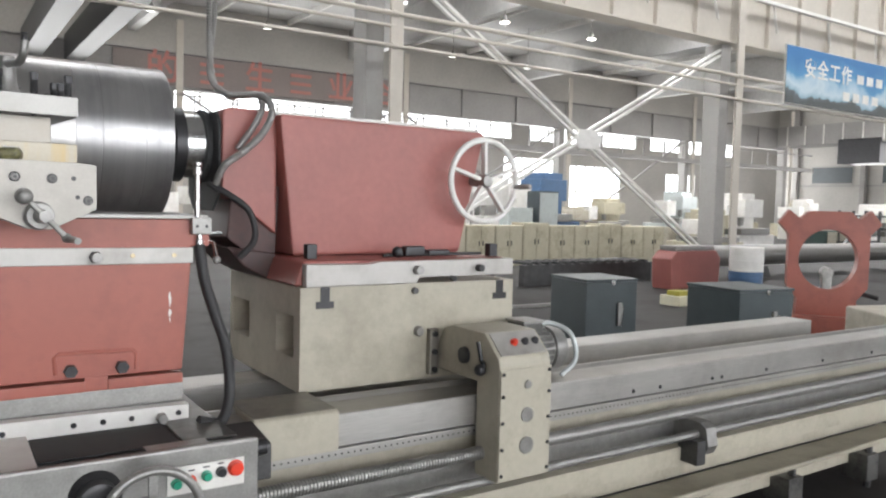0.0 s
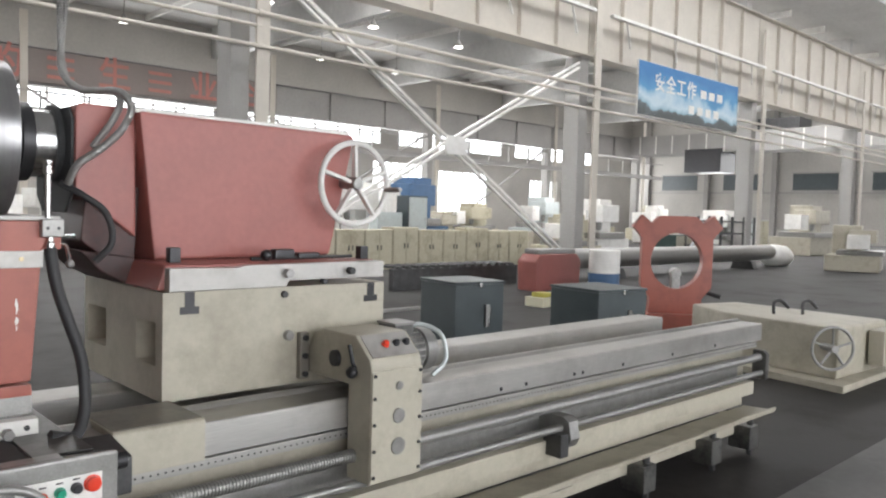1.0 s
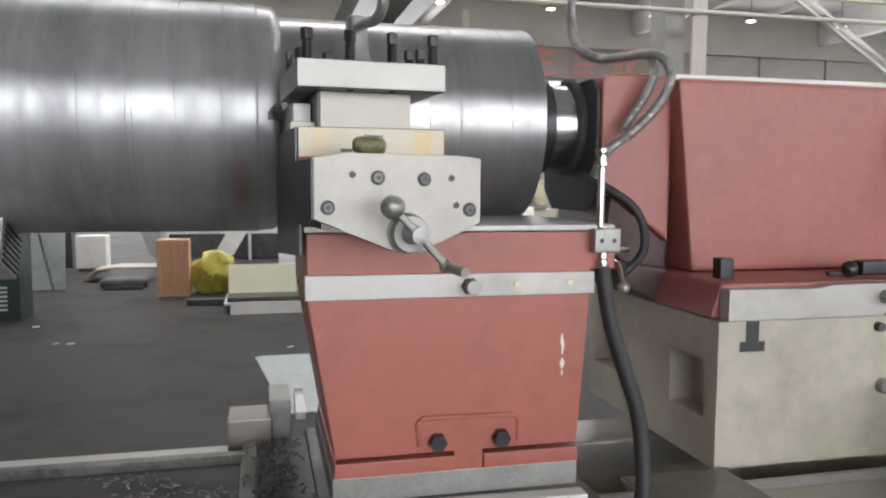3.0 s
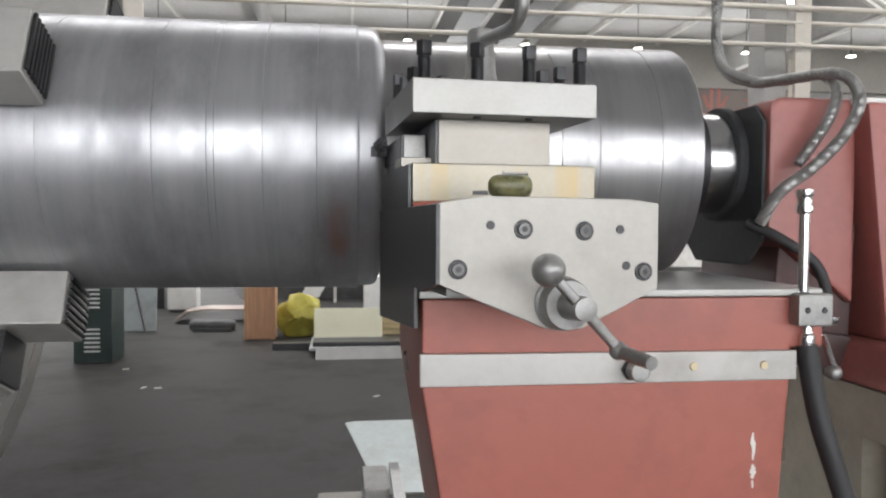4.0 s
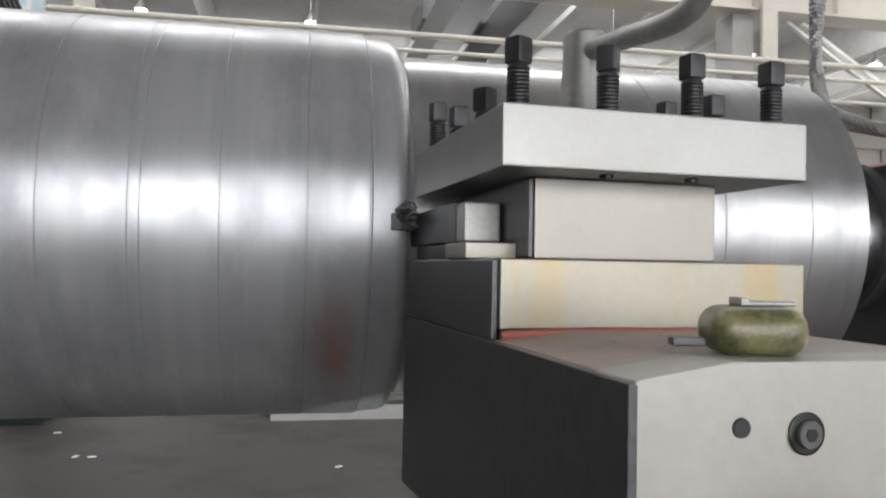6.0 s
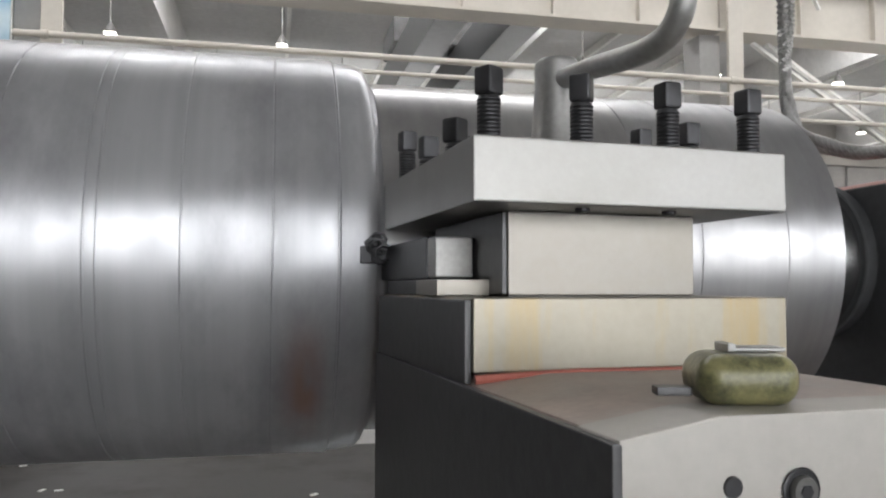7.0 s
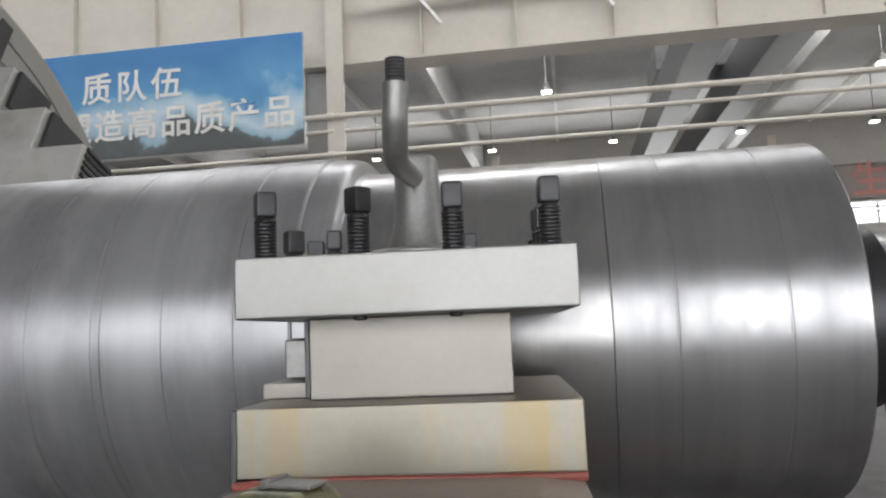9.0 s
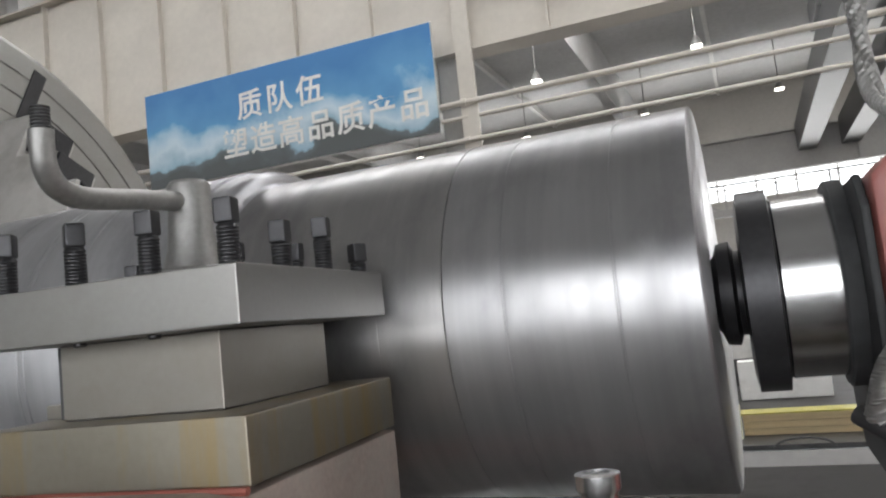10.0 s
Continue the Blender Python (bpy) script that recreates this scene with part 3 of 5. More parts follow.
part("middle_web", box(XL, XR - 0.3, 0.071, 0.11, 0.3, 0.70, 0.003), BEIGE, bed)
part("rear_way", prism([(0.43, 0.76), (0.43, 0.845), (0.435, 0.85), (0.62, 0.85), (0.625, 0.845), (0.625, 0.76)], "x", -1.0, 4.73, 0.002), WAY, bed, "bright ground slideway")
part("rear_cheek", box(-1.0, 4.70, 0.44, 0.61, 0.15, 0.759, 0.004), BEIGE, bed)
for k in range(9):
    x = -0.4 + 0.62 * k
    part("cross_rib", prism([(0.111, 0.3), (0.111, 0.66), (0.439, 0.60), (0.439, 0.3)], "x", x, x + 0.09, 0.006), BEIGE, bed)
part("bed_floor", box(XL, XR - 0.3, 0.0, 0.6, 0.26, 0.31, 0.004), DARK, bed)
part("base", box(XL, 4.85, -0.09, 0.58, 0.13, 0.262, 0.01), BEIGE, bed)
# lead screw with its thread, plain feed rod, hangers
prof, x = [], 0.62
while x < 1.62:
    prof += [(x, 0.025), (x + 0.0045, 0.025), (x + 0.006, 0.021), (x + 0.0105, 0.021)]
    x += 0.012
part("lead_screw", lathe([(-1.0, 0.025), (0.61, 0.025)] + prof + [(1.65, 0.025), (4.95, 0.025)], (0, -0.174, 0.645), "x", 24), CAST, bed, "oiled steel lead screw")
part("feed_rod", lathe([(-1.0, 0.018), (4.95, 0.018)], (0, -0.195, 0.545), "x", 20), CAST, bed, "bright steel feed rod")
part("guard_strip", box(XL, 4.9, -0.16, -0.055, 0.40, 0.485, 0.004), BEIGE, bed)
part("rod_back_plate", box(XL, 4.85, -0.0665, -0.0605, 0.49, 0.60, 0.002), CAST, bed, "grey plate behind the rods")
part("end_bracket", prism([(-0.225, 0.50), (-0.225, 0.67), (-0.2, 0.69), (-0.131, 0.69), (-0.131, 0.50)], "x", 4.92, 4.97, 0.006), OILY, bed)
hang = part("rod_hanger", prism([(-0.24, 0.46), (-0.26, 0.50), (-0.245, 0.58), (-0.21, 0.60), (-0.061, 0.60), (-0.061, 0.46)], "x", 2.80, 2.87, 0.005), CAST, bed)
part("clamp_block", box(2.74, 2.80, -0.25, -0.14, 0.42, 0.53, 0.006), DARK, bed)
# chip tray: a ledge along the foot of the bed with a thin, dented, turned-up edge, and oily dirt lying in it
bm = bmesh.new()
n = 90
for i in range(n):
    xs = [XL + (4.9 - XL) * (i + d) / n for d in (0, 1)]
    zs = [0.006 * math.sin(3.1 * q) + 0.005 * noise.noise(Vector((q * 4, 0, 0))) for q in xs]
    pr = [(-0.315, 0.338), (-0.305, 0.312), (-0.1, 0.30)]
    vs = [[bm.verts.new((q, y, z + (dz if y < -0.31 else 0))) for y, z in pr] for q, dz in zip(xs, zs)]
    for j in range(2):
        bm.faces.new((vs[0][j], vs[0][j + 1], vs[1][j + 1], vs[1][j]))
bmesh.ops.remove_doubles(bm, verts=bm.verts, dist=1e-4)
bmesh.ops.solidify(bm, geom=bm.faces, thickness=0.010)
part("chip_tray", bm, BEIGE, bed, "dented beige chip tray")
random.seed(14)
for k in range(26):
    c = Vector((random.uniform(0.9, 4.7), random.uniform(-0.29, -0.2), 0.3))
    rx, ry = random.uniform(0.05, 0.16), random.uniform(0.012, 0.035)
    bm = ball((0, 0, 0), 1.0)
    for v in bm.verts:
        w = 1 + 0.35 * noise.noise(Vector(v.co) * 2.3 + c * 7)
        v.co = Vector((c.x + v.co.x * rx * w, c.y + v.co.y * ry * w, c.z + 0.008 + max(v.co.z, -0.4) * 0.008))
    part("oily_dirt", bm, OILY, bed, "dark oily dirt")
for x in (-0.6, 0.9, 2.2, 3.6, 4.35, 4.85):
    f = part("levelling_foot", box(x - 0.06, x + 0.06, -0.20, -0.05, 0.05, 0.2, 0.006), OILY, bed)
    part("foot_screw", hexagon((x + 0.02, -0.16, 0), 0.02, 0.0, 0.24, "z"), DARK, f)
    f = part("levelling_foot", box(x - 0.07, x + 0.07, 0.5, 0.64, 0.0, 0.2, 0.006), CAST, bed)

# ---- tailstock ----
AY, AZ = 0.645, 1.747
ts = thing("tailstock", (1.5, 0.5, 0.85), "large tailstock with red body on beige base", "tailstock")
base = bmesh.new()
ys, zs = (0.135, 0.19, 0.36, 0.655, 0.855, 0.89), (0.862, 0.98, 1.13, 1.238)
spot = {}


def corner(i, j, x):
    if (i, j, x) not in spot:
        spot[i, j, x] = base.verts.new((x, ys[i], zs[j]))
    return spot[i, j, x]


cores = {(1, 1), (3, 1)}                       # open cores in the end wall
for i in range(5):
    for j in range(3):
        x = 1.10 if (i, j) in cores else 1.03
        base.faces.new([corner(i + a, j + b, x) for a, b in ((0, 0), (1, 0), (1, 1), (0, 1))])
for i, j in cores:
    for p, q in (((0, 0), (1, 0)), ((1, 0), (1, 1)), ((1, 1), (0, 1)), ((0, 1), (0, 0))):
        base.faces.new([corner(i + p[0], j + p[1], 1.03), corner(i + q[0], j + q[1], 1.03), corner(i + q[0], j + q[1], 1.10), corner(i + p[0], j + p[1], 1.10)])
back = 1.985
for j in (0, 3):
    base.faces.new([corner(i, j, 1.03) for i in range(6)] + [corner(5, j, back), corner(0, j, back)])
for i in (0, 5):
    base.faces.new([corner(i, j, 1.03) for j in range(4)] + [corner(i, 3, back), corner(i, 0, back)])
base.faces.new([corner(i, j, back) for i, j in ((0, 0), (5, 0), (5, 3), (0, 3))])
tb = part("base", base, BEIGE, ts, "beige painted cast base")
part("clamp_strip", prism([(1.045, 1.240), (1.50, 1.240), (1.515, 1.262), (1.97, 1.262), (1.97, 1.328), (1.34, 1.326), (1.30, 1.318), (1.045, 1.322)], "y", 0.118, 0.16, 0.004), WORN, ts, "bright ground clamp strip with worn paint")
for x in (1.125, 1.915):
    bm = box(x - 0.018, x + 0.018, 0.1325, 0.136, 1.185, 1.238, 0.001)
    box(x - 0.035, x + 0.035, 0.1325, 0.136, 1.16, 1.186, 0.001, bm)
    part("t_slot", bm, BLACK, tb)
for x, z, r in ((1.50, 1.292, 0.019), (1.66, 1.255, 0.012), (1.79, 1.293, 0.016)):
    part("hex_bolt", hexagon((x, 0, z), r, 0.09, 0.12, "y"), BLACK if r < 0.018 else CAST, ts)
part("oil_plug", lathe([(0.12, 0.012), (0.136, 0.014)], (1.5, 0, 1.21), "y", 14), DARK, tb)
part("grease_plug", lathe([(0.115, 0.016), (0.12, 0.02), (0.136, 0.02)], (1.52, 0, 1.052), "y", 16), CAST, tb)
part("wear_plate", box(1.56, 1.60, 0.105, 0.1345, 0.88, 1.06, 0.004), PALE, ts)
for z in (0.90, 0.97, 1.04):
    part("cap_screw", lathe([(0.095, 0.011), (0.105, 0.012)], (1.58, 0, z), "y", 12), BLACK, ts)
# red upper body
part("body", prism([(1.105, 1.33), (1.885, 1.335), (2.01, 1.868), (1.045, 1.872)], "y", 0.388, 0.905, 0.018), RED_WORN, ts, "red painted cast body")
part("body_cap", box(1.04, 2.0, 0.42, 0.88, 1.868, 1.884, 0.004), WHITE, ts)
part("nose", prism([(0.845, 1.575), (0.845, 1.865), (0.865, 1.885), (1.06, 1.885), (1.06, 1.41)], "y", 0.44, 0.86, 0.014), RED_WORN, ts, "red painted nose")
part("skirt", prism([(1.02, 1.241), (1.975, 1.265), (1.96, 1.331), (1.05, 1.331)], "y", 0.162, 0.86, 0.012), RED_WORN, ts)
# gusset and web: the nose's shade is put into the paint, with oil grime
part("gusset", prism([(0.86, 1.37), (1.06, 1.34), (1.06, 1.242), (1.02, 1.242), (0.93, 1.29)], "y", 0.44, 0.84, 0.012), SHADED_RED, ts, "red gusset, darkened for oil and the nose's shade")
part("web", prism([(0.87, 1.40), (1.06, 1.25), (1.08, 1.60), (0.89, 1.60)], "y", 0.46, 0.84, 0.01), SHADED_RED, ts, "red web, darkened for oil and the nose's shade")
for x, y in ((1.125, 0.27), (1.93, 0.22)):
    b1 = part("clamp_nut", box(x - 0.02, x + 0.02, y - 0.02, y + 0.02, 1.328, 1.385, 0.004), BLACK, ts)
tool_x = 1.52
part("wrench_bar", tube([(1.4, 0.21, 1.342), (1.86, 0.2, 1.345)], 0.007, 8), DARK, ts)
bm = box(1.49, 1.58, 0.185, 0.23, 1.338, 1.378, 0.008)
box(1.60, 1.70, 0.19, 0.235, 1.338, 1.362, 0.006, bm)
ball((1.46, 0.2, 1.355), 0.022, bm)
part("wrench_head", bm, BLACK, ts)
# quill, flange, live centre
part("nose_plate", prism([(0.45, 1.56), (0.45, 1.83), (0.49, 1.872), (0.81, 1.872), (0.85, 1.83), (0.85, 1.56), (0.78, 1.50), (0.52, 1.50)], "x", 0.834, 0.8445, 0.004), DULL, ts, "black nose plate")
part("flange", lathe([(0.812, 0.12), (0.812, 0.136), (0.815, 0.139), (0.8335, 0.139)], (0, AY, AZ), "x", 64), DULL, ts, "black quill flange")
part("quill", lathe([(0.742, 0.118), (0.746, 0.124), (0.816, 0.124)], (0, AY, AZ), "x", 64), CHROME, ts, "polished chrome quill")
part("seal_ring", lathe([(0.698, 0.115), (0.702, 0.14), (0.741, 0.14), (0.744, 0.12)], (0, AY, AZ), "x", 64), BLACK, ts, "black quill nose ring")
part("live_centre", lathe([(0.640, 0.03), (0.662, 0.055), (0.668, 0.072), (0.685, 0.074), (0.69, 0.06), (0.70, 0.06)], (0, AY, AZ), "x", 40), BLACK, ts)
# handwheel
wc = Vector((1.945, 0.30, 1.65))
hw = part("handwheel", tube([(wc.x + 0.175 * math.cos(a), wc.y, wc.z + 0.175 * math.sin(a)) for a in [2 * math.pi * k / 48 for k in range(48)]], 0.013, 12, closed=True), WHITE, ts, "white painted handwheel rim")
part("hub", lathe([(0.27, 0.012), (0.272, 0.024), (0.285, 0.03), (0.33, 0.03), (0.37, 0.022), (0.40, 0.022)], (wc.x, 0, wc.z), "y", 24), CAST, hw)
for k in range(5):
    a = radians(20 + 72 * k)
    part("spoke", bar(wc + Vector((0.026 * math.cos(a), 0, 0.026 * math.sin(a))), wc + Vector((0.168 * math.cos(a), 0, 0.168 * math.sin(a))), 0.03, 0.016, 0.005), WHITE, hw)
part("grip", lathe([(0.19, 0.008), (0.2, 0.011), (0.26, 0.012), (0.3, 0.008)], (wc.x + 0.166, 0, wc.z - 0.02), "y", 14), CAST, hw)

# gearbox on the tailstock's front
gb = part("gearbox", prism([(-0.27, 0.556), (-0.27, 0.975), (-0.262, 1.005), (-0.175, 1.085), (0.03, 1.085), (0.09, 1.065), (0.128, 1.0), (0.128, 0.90), (-0.135, 0.90), (-0.135, 0.556)], "x", 1.61, 1.85, 0.008), BEIGE, ts, "beige gearbox with blanking discs")
part("front_cover", box(1.612, 1.848, -0.278, -0.2705, 0.565, 0.965, 0.003), BEIGE, gb)
for z, r in ((0.905, 0.016), (0.795, 0.028), (0.683, 0.032)):
    part("blanking_disc", lathe([(-0.283, r * 0.96), (-0.281, r), (-0.278, r)], (1.735, 0, z), "y", 28), CAST, gb)
for z in (0.585, 0.68, 0.775, 0.87, 0.95):
    for x in (1.624, 1.836):
        part("cover_screw", lathe([(-0.283, 0.006), (-0.278, 0.0075)], (x, 0, z), "y", 10), BLACK, gb)
pm = Matrix.Translation((1.73, -0.2187, 1.045)) @ Matrix.Rotation(radians(42.6), 4, "X")
part("panel", box(-0.105, 0.105, -0.052, 0.052, 0.0, 0.005, 0.001, m=pm), WORN, gb, "pale switch plate")
for dx, mt in ((-0.02, BTN_RED), (0.03, BTN_BLACK), (0.078, BTN_BLACK)):
    part("push_button", lathe([(0.005, 0.015), (0.009, 0.015), (0.01, 0.011), (0.018, 0.011), (0.02, 0.009)], (dx, 0, 0), "z", 16, m=pm), mt, gb)
part("bearing_cap", lathe([(1.592, 0.02), (1.596, 0.03), (1.61, 0.032)], (0, -0.06, 0.985), "x", 24), BLACK, gb)
lv = part("shift_lever", tube([(1.60, -0.19, 0.97), (1.585, -0.195, 0.99), (1.58, -0.18, 1.055)], 0.008, 10), BLACK, gb)
part("lever_knob", ball((1.585, -0.19, 0.955), 0.022), BLACK, lv)
# motor behind the gearbox
mo = part("motor", lathe([(1.851, 0.065), (1.865, 0.082), (2.04, 0.082), (2.05, 0.076)], (0, 0.0, 0.965), "x", 40), CAST, ts, "grey electric motor with fins")
for k in range(20):
    a = radians(18 * k)
    part("fin", bar((1.885, 0.084 * math.cos(a), 0.965 + 0.084 * math.sin(a)), (2.035, 0.084 * math.cos(a), 0.965 + 0.084 * math.sin(a)), 0.005, 0.018), OILY, mo)
part("fan_cowl", lathe([(2.05, 0.090), (2.10, 0.090), (2.113, 0.08), (2.117, 0.035)], (0, 0.0, 0.965), "x", 40), CAST, mo)
part("terminal_box", box(1.90, 2.0, -0.05, 0.06, 1.035, 1.08, 0.006), OILY, mo)
part("terminal_lid", box(1.895, 2.005, -0.055, 0.065, 1.08, 1.09, 0.003), CAST, mo)
part("cable", tube(curve_points([(2.0, 0, 1.06), (2.06, -0.03, 1.07), (2.115, -0.09, 1.03), (2.125, -0.11, 0.93), (2.06, -0.1, 0.87)]), 0.010, 10), SHEET, mo, "pale conduit")

# ---- saddle, cross slide and apron ----
sd = thing("carriage", (0.2, 0, 0.85), "grey lathe carriage with apron, handwheel and push buttons", "carriage")
part("saddle", prism([(-0.46, 0.80), (-0.46, 0.920), (-0.445, 0.924), (-0.40, 0.890), (-0.08, 0.886), (0.62, 0.886), (0.62, 0.852), (-0.13, 0.852), (-0.14, 0.80)], "x", 0.04, 0.655, 0.006), OILY, sd)
part("saddle_wing", box(-0.13, 0.0395, -0.44, 0.55, 0.852, 0.884, 0.005), DARK, sd)
part("apron", box(-0.25, 0.66, -0.455, -0.30, 0.44, 0.80, 0.012), CAST, sd)
part("apron_front", prism([(-0.25, 0.44), (0.66, 0.44), (0.66, 0.925), (-0.25, 0.93)], "y", -0.475, -0.456, 0.008), CAST, sd)
part("gib_plate", prism([(0.05, 0.889), (0.58, 0.885), (0.58, 0.938), (0.05, 0.945)], "y", -0.105, -0.065, 0.003), WHITE, sd, "bright plate with screws")
for x in (0.10, 0.27, 0.345, 0.42, 0.55):
    part("plate_screw", lathe([(-0.11, 0.007), (-0.105, 0.008)], (x, 0, 0.915), "y", 12), BLACK, sd)
part("oiler_nut", hexagon((0.50, 0, 0.908), 0.016, -0.135, -0.105), CAST, sd)
part("chip_pan", prism([(-0.33, 0.892), (-0.107, 0.888), (-0.107, 0.893), (-0.33, 0.897)], "x", 0.16, 0.50, 0.001), DULL, sd, "oily black pan")
part("pan_rim", box(0.40, 0.56, -0.395, -0.335, 0.8915, 0.902, 0.002), CAST, sd)
part("left_wing", prism([(-0.40, 0.8915), (-0.107, 0.888), (-0.107, 0.905), (-0.40, 0.901)], "x", 0.045, 0.155, 0.003), WHITE, sd, "bright ground wing")
part("right_wing", prism([(-0.33, 0.8915), (-0.107, 0.888), (-0.107, 0.897), (-0.33, 0.897)], "x", 0.505, 0.65, 0.003), OILY, sd)
ap = part("button_panel", box(0.426, 0.619, -0.481, -0.4755, 0.812, 0.882, 0.002), WHITE, sd, "white push-button panel")
for k, (mt, r) in enumerate(((BTN_GREEN, 0.011), (BTN_RED, 0.009), (BTN_GREEN, 0.011), (BTN_BLACK, 0.011), (BTN_RED, 0.017))):
    x = 0.447 + 0.037 * k
    part("push_button", lathe([(-0.481, r * 1.2), (-0.486, r * 1.2), (-0.487, r), (-0.498, r), (-0.5, r * 0.85)], (x, 0, 0.842 + 0.004 * k), "y", 20), mt, ap)
    if k < 4:
        part("print_bar", box(x - 0.008, x + 0.008, -0.4815, -0.481, 0.864 + 0.003 * k, 0.868 + 0.003 * k, 0), BTN_BLACK, ap)
wc2 = Vector((0.375, -0.56, 0.80))
w2 = part("handwheel", tube([(wc2.x + 0.11 * math.cos(a), wc2.y, wc2.z + 0.11 * math.sin(a)) for a in [2 * math.pi * k / 40 for k in range(40)]], 0.011, 12, closed=True), CAST, sd, "worn grey carriage handwheel")
part("hub", lathe([(-0.585, 0.012), (-0.58, 0.026), (-0.53, 0.028), (-0.476, 0.022)], (wc2.x, 0, wc2.z), "y", 20), CAST, w2)
for k in range(3):
    a = radians(90 + 120 * k)
    part("spoke", bar(wc2 + Vector((0.02 * math.cos(a), 0, 0.02 * math.sin(a))), wc2 + Vector((0.105 * math.cos(a), 0, 0.105 * math.sin(a))), 0.024, 0.012, 0.004), CAST, w2)
part("shaft_boss", lathe([(-0.53, 0.03), (-0.525, 0.042), (-0.49, 0.045), (-0.476, 0.06)], (0.265, 0, 0.845), "y", 28), BLACK, sd, "black shaft boss")
part("rack_cover", prism([(-0.15, 0.735), (-0.15, 0.862), (-0.142, 0.87), (0.12, 0.87), (0.12, 0.868), (-0.131, 0.735)], "x", 0.765, 1.05, 0.003), BEIGE, sd, "beige sheet cover")
part("cover_grime", prism([(-0.135, 0.8705), (0.115, 0.8705), (0.115, 0.8725), (-0.135, 0.8725)], "x", 0.77, 1.045, 0), material("oily_beige_film", (0.20, 0.185, 0.155), 0.4, vary=0.15, scale=9, fine=60, bump=0.05, dirt=(0.09, 0.085, 0.08), dirt_amount=0.7, dirt_scale=7), sd, "oil film darkening the cover top")
part("cover_end", prism([(-0.30, 0.74), (-0.30, 0.845), (-0.13, 0.87), (-0.13, 0.74)], "x", 0.66, 0.764, 0.006), DARK, sd)
part("end_knob", lathe([(0.665, 0.02), (0.69, 0.024), (0.72, 0.022), (0.725, 0.01)], (0, -0.36, 0.86), "x", 16), BLACK, sd)
part("rear_block", box(-0.165, -0.05, 0.50, 0.64, 0.852, 0.955, 0.006), PALE, sd, "pale clamp block on the rear way")
part("rear_beam", prism([(-0.129, 0.8845), (-0.09, 0.8845), (-0.09, 0.905), (-0.129, 0.895)], "y", 0.1, 0.50, 0.006), OILY, sd)
part("way_cover", box(-1.0, -0.121, -0.125, 0.40, 0.866, 0.876, 0.002), DARK, sd, "dark sheet cover over the slideway")
part("way_cover_lip", box(-0.9, -0.121, 0.40, 0.43, 0.82, 0.90, 0.003), OILY, sd)
bm = bmesh.new()
random.seed(21)
for k in range(220):
    c = Vector((random.gauss(-0.045, 0.035), random.uniform(-0.1, 0.45), 0.0))
    c.x = min(c.x, 0.03)
    c.z = 0.893 + random.random() * 0.025
    a0, rr = random.random() * 6.3, random.uniform(0.003, 0.007)
    ax = Vector((random.uniform(-1, 1), random.uniform(-1, 1), random.uniform(-0.4, 0.4))).normalized()
    u = ax.orthogonal().normalized()
    w = ax.cross(u)
    tube([c + rr * (math.cos(a0 + q * 0.8) * u + math.sin(a0 + q * 0.8) * w) + ax * 0.0014 * q for q in range(7)], 0.0012, 5, bm)
tagged(part("swarf", bm, BLACK, sd, "heap of dark curled steel chips"), kind="stuff")
bm = bmesh.new()
for k in range(420):
    c = Vector((random.uniform(-0.62, -0.13), random.uniform(-0.11, 0.36), 0.879 + 0.006 * random.random()))
    if noise.noise(c * 6) < -0.05:
        continue
    a0, rr = random.random() * 6.3, random.uniform(0.003, 0.009)
    ax = Vector((random.uniform(-1, 1), random.uniform(-1, 1), random.uniform(-0.2, 0.2))).normalized()
    u = Vector((-ax.y, ax.x, 0)).normalized()
    w = Vector((0, 0, 1))
    tube([c + rr * (math.cos(a0 + q * 0.9) * u + (0.3 + 0.3 * math.sin(a0 + q * 0.9)) * w) + ax * 0.0018 * q for q in range(5)], 0.0014, 4, bm)
tagged(part("loose_chips", bm, CAST, sd, "scattered bright steel chips on the dark cover"), kind="stuff")
part("rear_step", box(-0.06, 0.0, 0.55, 0.72, 0.852, 0.99, 0.006), CAST, sd)
bm = bmesh.new()
quad = [(-0.10, 1.462), (-0.075, 1.472), (0.27, 1.474), (0.24, 1.04), (0.0, 1.04)]
lo, hi = [[bm.verts.new((x, y, 0.80 + 0.24 * (y - 1.04) + dz)) for x, y in quad] for dz in (0, 0.004)]
bm.faces.new(lo)
bm.faces.new(hi[::-1])
for i in range(5):
    bm.faces.new((lo[i], hi[i], hi[(i + 1) % 5], lo[(i + 1) % 5]))
part("guard_sheet", bm, SHEET, sd, "pale bent guard sheet")
part("sheet_bracket", bar((0.03, 0.62, 0.92), (0.05, 1.2, 0.835), 0.03, 0.02, 0.002), CAST, sd)

# ---- red riser carrying the slide ----
rs = thing("tool_riser", (0.32, 0.15, 0.94), "red cast riser block under the tool slide", "riser")
YF = -0.058
part("body", prism([(0.062, 1.032), (0.573, 1.032), (0.597, 1.35), (0.597, 1.40), (0.652, 1.40), (0.652, 1.482), (0.010, 1.482), (0.010, 1.35)], "y", YF, 0.40, 0.006), RED, rs, "red painted casting")
bm = prism([(0.057, 0.994), (0.305, 0.994), (0.305, 1.026), (0.062, 1.026)], "y", YF - 0.006, 0.38, 0.004)
prism([(0.365, 0.994), (0.575, 0.994), (0.572, 1.026), (0.365, 1.026)], "y", YF - 0.006, 0.38, 0.004, bm)
box(0.304, 0.366, YF, 0.38, 0.994, 1.034, 0.002, bm)
part("flange", bm, RED, rs, "red flange with chipped paint")
part("top_plate", box(0.006, 0.648, YF - 0.002, 0.40, 1.482, 1.494, 0.002), STEEL, rs)
